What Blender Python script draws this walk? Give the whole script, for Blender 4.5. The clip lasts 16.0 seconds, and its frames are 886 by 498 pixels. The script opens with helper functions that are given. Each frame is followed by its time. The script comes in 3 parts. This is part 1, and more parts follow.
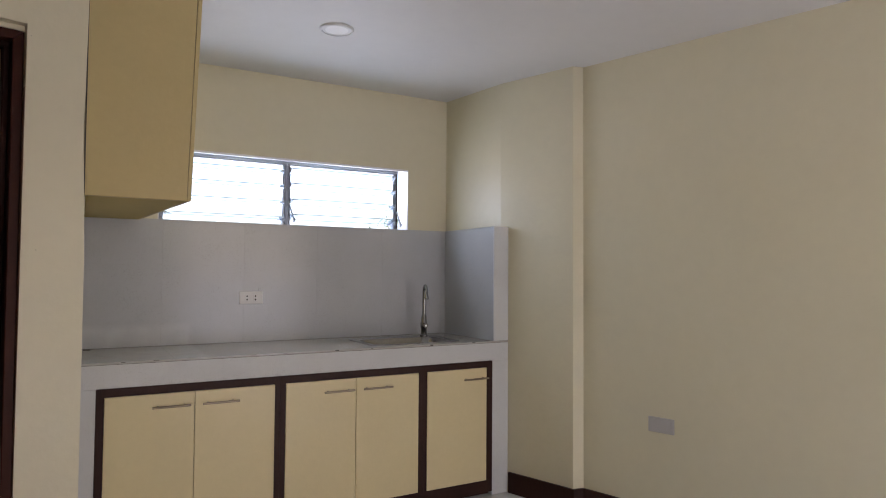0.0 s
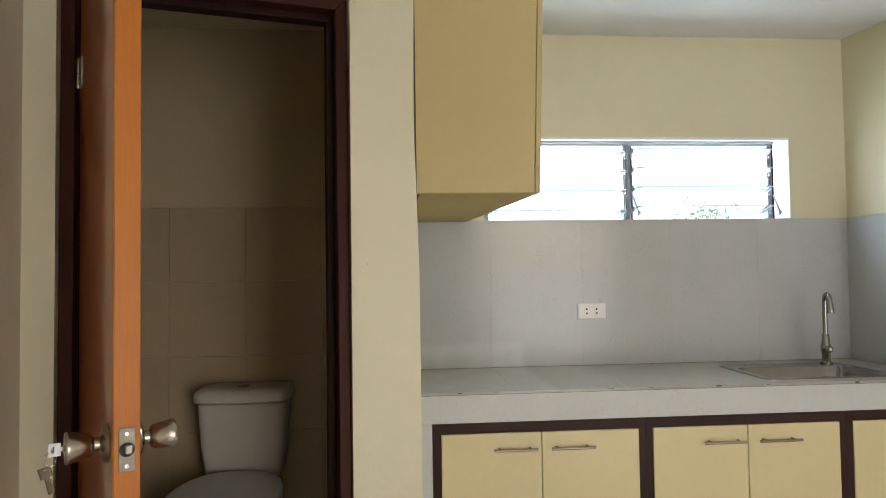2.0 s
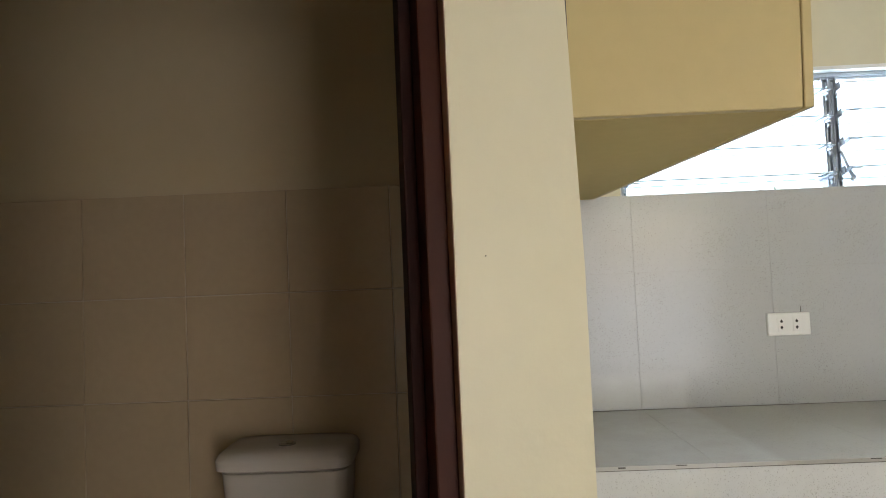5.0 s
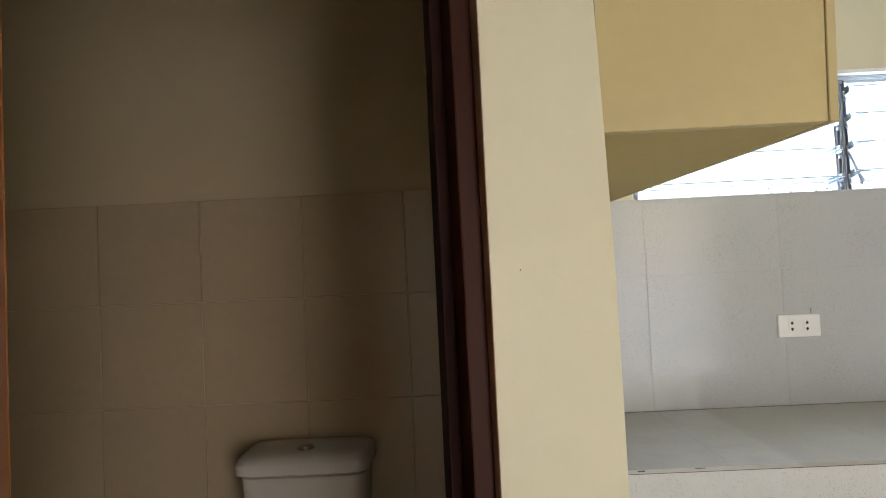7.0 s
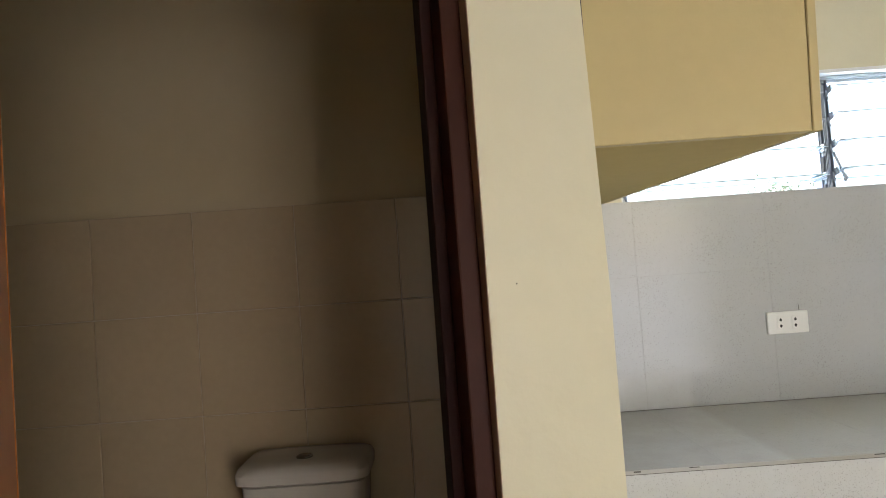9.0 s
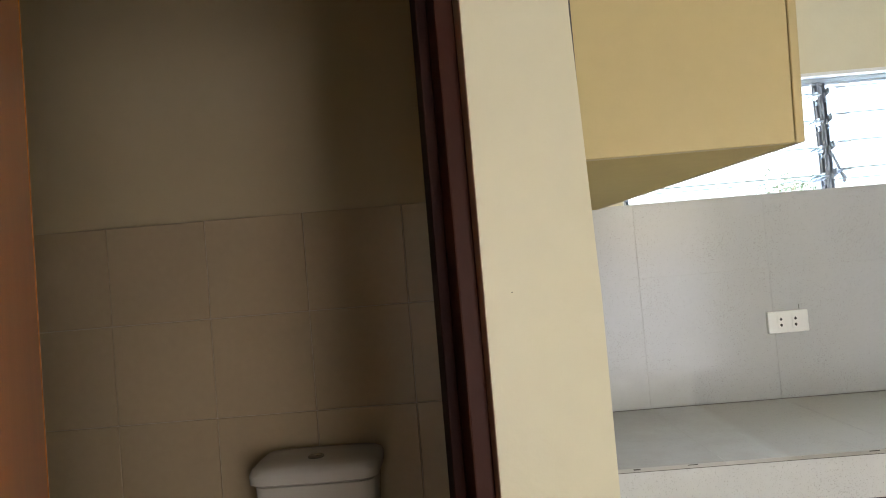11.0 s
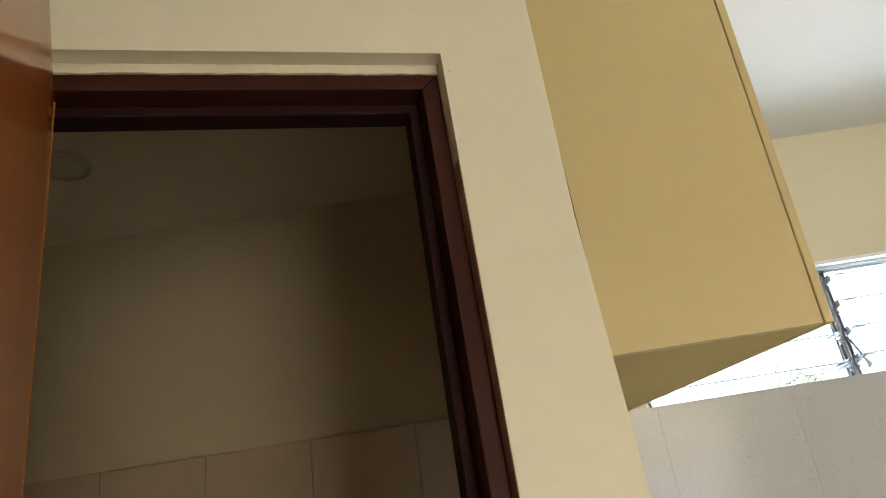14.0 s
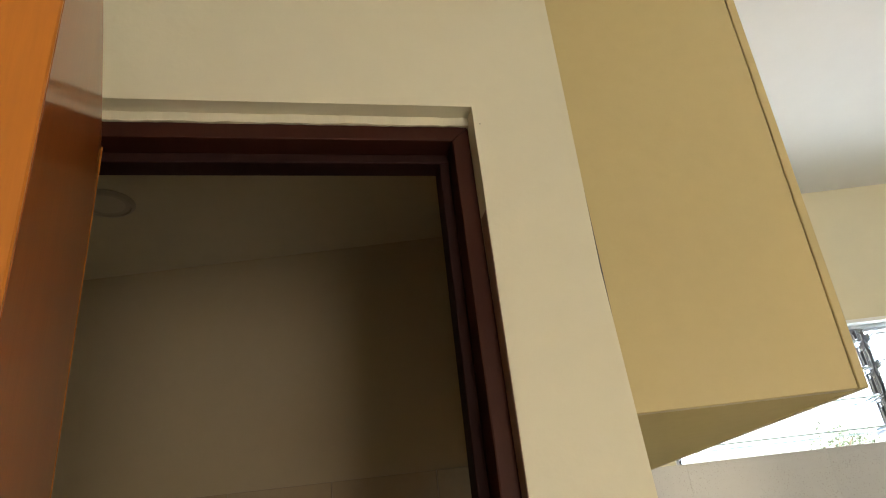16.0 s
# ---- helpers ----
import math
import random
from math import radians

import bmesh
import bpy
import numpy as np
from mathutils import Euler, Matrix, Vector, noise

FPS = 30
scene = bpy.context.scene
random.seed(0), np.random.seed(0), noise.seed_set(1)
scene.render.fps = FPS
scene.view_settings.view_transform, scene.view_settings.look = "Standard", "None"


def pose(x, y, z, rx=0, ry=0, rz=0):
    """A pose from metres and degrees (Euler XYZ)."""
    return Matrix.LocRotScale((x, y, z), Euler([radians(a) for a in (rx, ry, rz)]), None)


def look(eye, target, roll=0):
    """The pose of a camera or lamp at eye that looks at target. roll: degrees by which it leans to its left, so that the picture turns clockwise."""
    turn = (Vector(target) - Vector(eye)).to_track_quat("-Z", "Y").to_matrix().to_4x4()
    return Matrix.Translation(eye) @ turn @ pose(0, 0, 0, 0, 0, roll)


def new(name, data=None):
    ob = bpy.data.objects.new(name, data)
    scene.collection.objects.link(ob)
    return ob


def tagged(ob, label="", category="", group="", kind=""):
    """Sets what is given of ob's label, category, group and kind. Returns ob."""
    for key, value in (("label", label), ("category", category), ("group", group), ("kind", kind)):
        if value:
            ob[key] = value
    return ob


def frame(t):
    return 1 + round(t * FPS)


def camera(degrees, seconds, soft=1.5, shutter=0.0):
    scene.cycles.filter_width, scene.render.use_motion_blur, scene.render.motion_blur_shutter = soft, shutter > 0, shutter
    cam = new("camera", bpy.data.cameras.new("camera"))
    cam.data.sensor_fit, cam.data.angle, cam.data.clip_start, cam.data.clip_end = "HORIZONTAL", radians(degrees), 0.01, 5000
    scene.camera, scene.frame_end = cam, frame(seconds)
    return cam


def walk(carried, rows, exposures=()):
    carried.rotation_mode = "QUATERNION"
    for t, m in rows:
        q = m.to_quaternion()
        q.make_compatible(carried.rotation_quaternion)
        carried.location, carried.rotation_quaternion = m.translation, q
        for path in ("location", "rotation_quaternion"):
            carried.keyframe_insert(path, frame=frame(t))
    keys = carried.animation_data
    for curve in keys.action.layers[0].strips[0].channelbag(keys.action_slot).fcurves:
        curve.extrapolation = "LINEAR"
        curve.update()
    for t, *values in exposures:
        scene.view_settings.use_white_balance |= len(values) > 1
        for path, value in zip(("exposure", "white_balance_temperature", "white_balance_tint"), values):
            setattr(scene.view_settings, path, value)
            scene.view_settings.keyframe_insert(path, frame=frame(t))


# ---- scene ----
cam = camera(69.1, 16.0, soft=1.0)
PATH = [
    (0, (-0.031, -0.065, 1.257), (0.962, 1.669, 1.331), 0.4),
    (0.5, (-0.029, 0.133, 1.254), (0.718, 1.987, 1.322), 0.2),
    (1, (-0.075, 0.36, 1.295), (0.471, 2.283, 1.356), 0.2),
    (1.5, (-0.114, 0.519, 1.304), (0.264, 2.481, 1.376), -0.4),
    (2, (-0.082, 0.708, 1.3), (0.082, 2.7, 1.37), -0.8),
    (2.2, (-0.082, 0.8, 1.278), (0.018, 2.796, 1.354), -0.9),
    (2.5, (-0.111, 0.963, 1.269), (-0.072, 2.962, 1.339), -0.8),
    (3, (-0.137, 1.194, 1.275), (-0.118, 3.192, 1.345), -1.3),
    (3.5, (-0.121, 1.373, 1.269), (-0.126, 3.372, 1.345), -1.8),
    (4, (-0.167, 1.516, 1.271), (-0.186, 3.514, 1.351), -2.1),
    (4.5, (-0.159, 1.568, 1.283), (-0.192, 3.566, 1.367), -2.2),
    (5, (-0.183, 1.57, 1.295), (-0.221, 3.568, 1.386), -2.4),
    (7.5, (-0.237, 1.546, 1.329), (-0.257, 3.545, 1.407), -3.0),
    (8, (-0.24, 1.545, 1.338), (-0.181, 3.542, 1.413), -3.7),
    (8.5, (-0.242, 1.543, 1.344), (-0.229, 3.542, 1.41), -3.9),
    (9, (-0.244, 1.532, 1.347), (-0.241, 3.531, 1.418), -4.1),
    (11.5, (-0.22, 1.471, 1.364), (-0.26, 3.47, 1.433), -4.7),
    (12, (-0.218, 1.467, 1.361), (-0.268, 3.465, 1.428), -4.6),
    (12.3, (-0.221, 1.479, 1.371), (-0.285, 3.477, 1.417), -4.9),
    (12.5, (-0.226, 1.484, 1.363), (-0.285, 3.482, 1.432), -5.2),
    (13, (-0.229, 1.496, 1.36), (-0.261, 3.486, 1.561), -13.6),
    (13.5, (-0.242, 1.509, 1.358), (-0.214, 3.448, 1.849), -11.3),
    (14, (-0.253, 1.518, 1.354), (-0.212, 3.383, 2.077), -9.1),
    (14.5, (-0.259, 1.524, 1.352), (-0.249, 3.384, 2.085), -6.6),
    (15, (-0.264, 1.534, 1.351), (-0.232, 3.388, 2.102), -4.3),
    (15.5, (-0.255, 1.518, 1.361), (-0.26, 3.344, 2.177), -5.7),
    (16, (-0.242, 1.503, 1.363), (-0.281, 3.314, 2.211), -6.4),
]
EXPOSURES = [(0.0, 1.90, 6120, 24), (0.6, 2.12, 6060, 21), (1.2, 2.38, 6150, 14), (2.5, 2.6, 6400, 12), (4.0, 2.67, 6230, 12.5), (9.0, 2.80, 6140, 14), (12.5, 2.86, 6150, 14), (14.0, 2.80, 6650, 13), (16.0, 2.74, 6900, 13)]
walk(cam, [(t, look(eye, target, roll)) for t, eye, target, roll in PATH], EXPOSURES)

# ---------------- world and light ----------------
world = bpy.data.worlds.new("sky_world")
scene.world = world
world.use_nodes = True
wn = world.node_tree
sky = wn.nodes.new("ShaderNodeTexSky")
sky.sky_type = "NISHITA"
sky.sun_disc = False
sky.sun_elevation = radians(45)
sky.sun_rotation = radians(161.6)
sky.air_density, sky.dust_density, sky.ozone_density = 1.0, 3.0, 1.0
wn.links.new(sky.outputs[0], wn.nodes["Background"].inputs[0])
wn.nodes["Background"].inputs[1].default_value = 0.15

sun = new("sun", bpy.data.lights.new("sun", "SUN"))
sun.data.energy, sun.data.angle, sun.data.color = 3.2, radians(1.0), (1.0, 0.975, 0.935)
sun.matrix_world = look((3.0, -9.0, 9.5), (0, 0, 0))

# daylight through the entrance behind the walk
day = new("entrance_daylight", bpy.data.lights.new("entrance_daylight", "AREA"))
day.data.shape, day.data.size, day.data.size_y = "RECTANGLE", 1.66, 1.50
day.data.energy, day.data.color = 1.75, (1.0, 0.98, 0.95)
day.matrix_world = look((2.16, -2.625, 0.80), (2.16, 0.0, 0.80))

# skylight in the upper part of the louvre window's opening
north_sky = new("window_daylight", bpy.data.lights.new("window_daylight", "AREA"))
north_sky.data.shape, north_sky.data.size, north_sky.data.size_y = "RECTANGLE", 1.43, 0.285
north_sky.data.energy, north_sky.data.color = 2.7, (0.83, 0.92, 1.0)
north_sky.matrix_world = look((1.07, 3.712, 1.750), (1.07, 2.0, 1.750))


# ---------------- materials ----------------
def material(name, colour, rough=0.5, metal=0.0, vary=0.06, scale=6.0, bump=0.0, bump_scale=60.0, coat=0.0, per_object=0.0,
             spec=0.5, stain=None, stain_scale=1.5, stain_at=0.6, grain=None, rough_vary=0.0):
    """A principled surface with broad and fine colour changes and a fine relief, in metres."""
    m = bpy.data.materials.new(name)
    m.use_nodes = True
    t = m.node_tree
    n, l = t.nodes, t.links
    b = n["Principled BSDF"]
    b.inputs["Roughness"].default_value = rough
    b.inputs["Metallic"].default_value = metal
    b.inputs["Specular IOR Level"].default_value = spec
    b.inputs["Coat Weight"].default_value = coat
    b.inputs["Coat Roughness"].default_value = 0.07
    geo = n.new("ShaderNodeNewGeometry")
    place = geo.outputs["Position"]
    if grain:
        mp = n.new("ShaderNodeMapping")
        mp.inputs["Scale"].default_value = grain
        l.new(place, mp.inputs["Vector"])
        place = mp.outputs[0]
    big = n.new("ShaderNodeTexNoise")
    big.inputs["Scale"].default_value, big.inputs["Detail"].default_value = scale, 5.0
    l.new(place, big.inputs["Vector"])
    fine = n.new("ShaderNodeTexNoise")
    fine.inputs["Scale"].default_value, fine.inputs["Detail"].default_value = scale * 14, 3.0
    l.new(place, fine.inputs["Vector"])
    mix = n.new("ShaderNodeMix")
    mix.data_type = "FLOAT"
    mix.inputs[0].default_value = 0.4
    l.new(big.outputs[0], mix.inputs[2])
    l.new(fine.outputs[0], mix.inputs[3])
    ramp = n.new("ShaderNodeMapRange")
    ramp.inputs[1].default_value, ramp.inputs[2].default_value = 0.3, 0.7
    ramp.inputs[3].default_value, ramp.inputs[4].default_value = 1 - vary, 1 + vary
    l.new(mix.outputs[0], ramp.inputs[0])
    value = ramp.outputs[0]
    if per_object:
        info = n.new("ShaderNodeObjectInfo")
        r2 = n.new("ShaderNodeMapRange")
        r2.inputs[3].default_value, r2.inputs[4].default_value = 1 - per_object, 1 + per_object
        l.new(info.outputs["Random"], r2.inputs[0])
        mul = n.new("ShaderNodeMath")
        mul.operation = "MULTIPLY"
        l.new(value, mul.inputs[0])
        l.new(r2.outputs[0], mul.inputs[1])
        value = mul.outputs[0]
    tint = n.new("ShaderNodeVectorMath")
    tint.operation = "SCALE"
    tint.inputs[0].default_value = colour
    l.new(value, tint.inputs["Scale"])
    out = tint.outputs[0]
    if stain:
        st = n.new("ShaderNodeTexNoise")
        st.inputs["Scale"].default_value, st.inputs["Detail"].default_value = stain_scale, 6.0
        l.new(geo.outputs["Position"], st.inputs["Vector"])
        sr = n.new("ShaderNodeMapRange")
        sr.inputs[1].default_value, sr.inputs[2].default_value = stain_at, stain_at + 0.15
        l.new(st.outputs[0], sr.inputs[0])
        sm = n.new("ShaderNodeMix")
        sm.data_type = "RGBA"
        l.new(sr.outputs[0], sm.inputs[0])
        l.new(out, sm.inputs[6])
        sm.inputs[7].default_value = (*stain, 1)
        out = sm.outputs[2]
    l.new(out, b.inputs["Base Color"])
    if rough_vary:
        rr = n.new("ShaderNodeMapRange")
        rr.inputs[1].default_value, rr.inputs[2].default_value = 0.3, 0.7
        rr.inputs[3].default_value, rr.inputs[4].default_value = rough - rough_vary, rough + rough_vary
        l.new(big.outputs[0], rr.inputs[0])
        l.new(rr.outputs[0], b.inputs["Roughness"])
    if bump:
        bn = n.new("ShaderNodeTexNoise")
        bn.inputs["Scale"].default_value, bn.inputs["Detail"].default_value = bump_scale, 4.0
        l.new(place, bn.inputs["Vector"])
        bp = n.new("ShaderNodeBump")
        bp.inputs["Strength"].default_value, bp.inputs["Distance"].default_value = bump, 0.004
        l.new(bn.outputs[0], bp.inputs["Height"])
        l.new(bp.outputs[0], b.inputs["Normal"])
    return m


def speckled(name, colour, dark, rough, painted_sheen=0.0):
    """Grey porcelain with small dark pits, slightly cloudy, with a painted pale reflection if asked."""
    m = material(name, colour, rough, vary=0.035, scale=5.0, bump=0.03, bump_scale=240.0, per_object=0.015, spec=0.32)
    n, l = m.node_tree.nodes, m.node_tree.links
    b = n["Principled BSDF"]
    before = b.inputs["Base Color"].links[0].from_socket
    geo = n.new("ShaderNodeNewGeometry")
    sp = n.new("ShaderNodeTexNoise")
    sp.inputs["Scale"].default_value, sp.inputs["Detail"].default_value = 330.0, 1.0
    l.new(geo.outputs["Position"], sp.inputs["Vector"])
    patch = n.new("ShaderNodeTexNoise")
    patch.inputs["Scale"].default_value, patch.inputs["Detail"].default_value = 7.0, 4.0
    l.new(geo.outputs["Position"], patch.inputs["Vector"])
    size = n.new("ShaderNodeMapRange")
    size.inputs[1].default_value, size.inputs[2].default_value = 0.35, 0.70
    size.inputs[3].default_value, size.inputs[4].default_value = 0.73, 0.63
    l.new(patch.outputs[0], size.inputs[0])
    less = n.new("ShaderNodeMath")
    less.operation = "GREATER_THAN"
    l.new(sp.outputs[0], less.inputs[0])
    l.new(size.outputs[0], less.inputs[1])
    dim = n.new("ShaderNodeMath")
    dim.operation = "MULTIPLY"
    dim.inputs[1].default_value = 0.45
    l.new(less.outputs[0], dim.inputs[0])
    mx = n.new("ShaderNodeMix")
    mx.data_type = "RGBA"
    l.new(dim.outputs[0], mx.inputs[0])
    l.new(before, mx.inputs[6])
    mx.inputs[7].default_value = (*dark, 1)
    out = mx.outputs[2]
    # pale patch low at the left: a reflection painted into the base colour
    if painted_sheen:
        xyz = n.new("ShaderNodeSeparateXYZ")
        l.new(geo.outputs["Position"], xyz.inputs[0])
        sheen_noise = n.new("ShaderNodeTexNoise")
        sheen_noise.inputs["Scale"].default_value, sheen_noise.inputs["Detail"].default_value = 11.0, 5.0
        l.new(geo.outputs["Position"], sheen_noise.inputs["Vector"])
        masks = [sheen_noise.outputs[0]]
        for axis, lo, hi in (("X", 0.525, 0.495), ("Z", 0.990, 0.955)):
            r = n.new("ShaderNodeMapRange")
            r.inputs[1].default_value, r.inputs[2].default_value = hi, lo
            r.inputs[3].default_value, r.inputs[4].default_value = 1.0, 0.0
            l.new(xyz.outputs[axis], r.inputs[0])
            masks.append(r.outputs[0])
        value = masks[0]
        for other in masks[1:]:
            mul = n.new("ShaderNodeMath")
            mul.operation = "MULTIPLY"
            l.new(value, mul.inputs[0])
            l.new(other, mul.inputs[1])
            value = mul.outputs[0]
        amount = n.new("ShaderNodeMath")
        amount.operation = "MULTIPLY"
        amount.inputs[1].default_value = painted_sheen
        l.new(value, amount.inputs[0])
        hz = n.new("ShaderNodeMix")
        hz.data_type = "RGBA"
        l.new(amount.outputs[0], hz.inputs[0])
        l.new(out, hz.inputs[6])
        hz.inputs[7].default_value = (0.66, 0.67, 0.67, 1)
        out = hz.outputs[2]
    l.new(out, b.inputs["Base Color"])
    return m


PAINT = material("cream_wall_paint", (0.670, 0.620, 0.447), 0.42, vary=0.03, scale=1.3, bump=0.22, bump_scale=38.0, rough_vary=0.05)
# cream paint again, the bathroom's dimness and warm bounce put in its colour
PAINT_BATH = material("shaded_cream_paint", (0.53, 0.42, 0.25), 0.5, vary=0.04, scale=1.3, bump=0.2, bump_scale=38.0)
PAINT_BATH_TOP = material("bounce_toned_ceiling", (0.66, 0.57, 0.39), 0.5, vary=0.04, scale=1.3, bump=0.15, bump_scale=30.0)
WHITE = material("white_reveal_paint", (0.82, 0.82, 0.82), 0.45, vary=0.03, scale=4, bump=0.2, bump_scale=40)
CEIL = material("flat_white_ceiling", (0.70, 0.695, 0.685), 0.6, vary=0.025, scale=0.9, bump=0.15, bump_scale=26)
TILE = speckled("grey_porcelain", (0.475, 0.485, 0.495), (0.20, 0.19, 0.17), 0.15, 0.8)
# same porcelain, darker and browner: the cabinet's tan reflection put in the colour
TILE_TOP = speckled("shaded_porcelain_top", (0.41, 0.39, 0.355), (0.22, 0.21, 0.19), 0.13, 0.4)
# same porcelain, lighter: the light on the front faces put in the colour
APRON = speckled("lit_porcelain_apron", (0.60, 0.605, 0.60), (0.24, 0.23, 0.21), 0.42)
GROUT = material("grey_grout", (0.43, 0.43, 0.42), 0.9, vary=0.2, scale=30, bump=0.3, bump_scale=200)
SEAM = material("dark_joint_and_gap_shade", (0.085, 0.078, 0.07), 0.9, vary=0.4, scale=40, bump=0.2, bump_scale=200)
BATH_TILE = material("taupe_bath_tile", (0.47, 0.362, 0.226), 0.24, vary=0.05, scale=3, bump=0.04, bump_scale=50, per_object=0.03)
BATH_GROUT = material("pale_grout", (0.50, 0.42, 0.31), 0.9, vary=0.1, scale=30)
FLOOR_TILE = material("pale_floor_tile", (0.62, 0.61, 0.58), 0.2, vary=0.06, scale=4, bump=0.03, per_object=0.03)
CAB = material("tan_cabinet_paint", (0.565, 0.455, 0.22), 0.36, spec=0.3, vary=0.04, scale=2.2, bump=0.14, bump_scale=55)
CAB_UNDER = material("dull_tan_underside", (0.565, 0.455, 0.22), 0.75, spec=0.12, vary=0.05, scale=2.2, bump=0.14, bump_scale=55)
CAB_LOW = material("cream_cabinet_door_paint", (0.71, 0.60, 0.345), 0.36, vary=0.03, scale=2.2, bump=0.12, bump_scale=55)
DARK = material("dark_brown_stain", (0.035, 0.014, 0.010), 0.5, spec=0.2, vary=0.25, scale=9, bump=0.1, bump_scale=60, grain=(1, 1, 0.15))
FRAME = material("dark_mahogany_varnish", (0.047, 0.0145, 0.0085), 0.45, spec=0.1, vary=0.12, scale=30, bump=0.04, bump_scale=50, grain=(1, 1, 0.2))
SMEAR = material("varnish_smeared_plaster", (0.27, 0.165, 0.10), 0.6, vary=0.25, scale=14, bump=0.2, bump_scale=60, grain=(1, 1, 0.2))
# the frame's mahogany again, with the rebate's shade put in its colour
STOP = material("shaded_mahogany", (0.026, 0.011, 0.009), 0.6, spec=0.06, vary=0.2, scale=30, grain=(1, 1, 0.2))
WOOD = material("orange_brown_varnished_wood", (0.44, 0.115, 0.021), 0.45, spec=0.1, vary=0.10, scale=14, bump=0.0, bump_scale=40, coat=0.7, grain=(1, 1, 0.06))
EDGE = material("orange_edge_grain_and_glint", (0.50, 0.165, 0.020), 0.38, spec=0.25, vary=0.12, scale=22, bump=0.06, bump_scale=60, grain=(1, 1, 0.06))
HANDLE = material("dull_nickel_handle", (0.33, 0.27, 0.20), 0.36, metal=1.0, vary=0.08, scale=60)
KEYMETAL = material("worn_key_metal", (0.26, 0.23, 0.19), 0.36, metal=1.0, vary=0.15, scale=90)
PALEKEY = material("pale_nickel_key", (0.31, 0.30, 0.28), 0.38, metal=0.7, vary=0.1, scale=90)
LATCHMETAL = material("dull_latch_metal", (0.24, 0.215, 0.175), 0.5, metal=1.0, vary=0.15, scale=90)
STEEL = material("brushed_steel", (0.41, 0.355, 0.295), 0.24, metal=1.0, vary=0.06, scale=40, bump=0.03, bump_scale=200)
CHROME = material("chrome", (0.29, 0.285, 0.28), 0.15, metal=1.0, vary=0.04, scale=20)
SINKSTEEL = material("sink_steel", (0.30, 0.29, 0.28), 0.16, metal=1.0, vary=0.08, scale=30, bump=0.03, bump_scale=150)
CERAMIC = material("white_ceramic", (0.56, 0.51, 0.44), 0.14, vary=0.02, scale=4)
PLASTIC = material("white_plastic", (0.79, 0.79, 0.775), 0.35, vary=0.02, scale=20)
GREYPLATE = material("grey_blank_plate", (0.47, 0.45, 0.43), 0.5, vary=0.03, scale=20)
BLACK = material("black_hole", (0.01, 0.01, 0.01), 0.7, vary=0.1)
ALU = material("aluminium", (0.40, 0.44, 0.50), 0.45, metal=0.5, vary=0.12, scale=25, bump=0.05, bump_scale=120)
RAIL = material("pale_grey_rail", (0.46, 0.50, 0.56), 0.45, vary=0.08, scale=20)
DIFFUSER = material("white_diffuser", (0.85, 0.85, 0.84), 0.4, vary=0.01)
# white lens and rim again, the dim room's shade put in their colours
BATH_LENS = material("shaded_diffuser", (0.56, 0.48, 0.37), 0.4, vary=0.02)
BATH_RIM = material("shaded_lamp_rim", (0.46, 0.38, 0.28), 0.35, vary=0.02)
RIM = material("white_lamp_rim", (0.72, 0.72, 0.71), 0.35, vary=0.02)
LEAF = material("leaf_green", (0.05, 0.08, 0.035), 0.55, vary=0.35, scale=3)
BARK = material("grey_bark", (0.14, 0.11, 0.08), 0.9, vary=0.3, scale=8, bump=0.5, bump_scale=30)
BOUNCE_GROUND = material("pale_bounce_ground", (0.56, 0.55, 0.52), 0.95, vary=0.35, scale=0.6, bump=0.6, bump_scale=10)

GLASS = bpy.data.materials.new("clear_louvre_glass")
GLASS.use_nodes = True
gt = GLASS.node_tree
gt.nodes.remove(gt.nodes["Principled BSDF"])
g_clear, g_gloss, g_mix = (gt.nodes.new(k) for k in ("ShaderNodeBsdfTransparent", "ShaderNodeBsdfGlossy", "ShaderNodeMixShader"))
g_clear.inputs[0].default_value = (0.93, 0.97, 0.955, 1)
g_gloss.inputs["Roughness"].default_value = 0.03
g_mix.inputs[0].default_value = 0.05
gt.links.new(g_clear.outputs[0], g_mix.inputs[1])
gt.links.new(g_gloss.outputs[0], g_mix.inputs[2])
gt.links.new(g_mix.outputs[0], gt.nodes["Material Output"].inputs[0])
GLASS_EDGE = material("green_glass_edge", (0.50, 0.62, 0.65), 0.2, vary=0.1, scale=30)


# ---------------- helpers for meshes ----------------
def mesh_of(name, bm, mat, smooth=False):
    me = bpy.data.meshes.new(name)
    bmesh.ops.recalc_face_normals(bm, faces=bm.faces)
    if smooth:
        for f in bm.faces:
            f.smooth = True
    bm.to_mesh(me)
    bm.free()
    me.materials.append(mat)
    if smooth:
        me.set_sharp_from_angle(angle=radians(38))
    return me


def part(name, bm, mat, parent=None, label="", smooth=False):
    """Links a bmesh as one mesh object under a thing or a part."""
    ob = new(name, mesh_of(name, bm, mat, smooth))
    if parent:
        ob.parent = parent
    if label:
        tagged(ob, label)
    return ob


def thing(name, label, category, group="", at=None):
    ob = new(name)
    ob.empty_display_size = 0.05
    if at is not None:
        ob.matrix_world = at
    return tagged(ob, label, category, group)


def structure(name, bm, mat, label, category="", smooth=False):
    ob = part(name, bm, mat, smooth=smooth)
    return tagged(ob, label, category or name.split("_")[0], kind="structure")


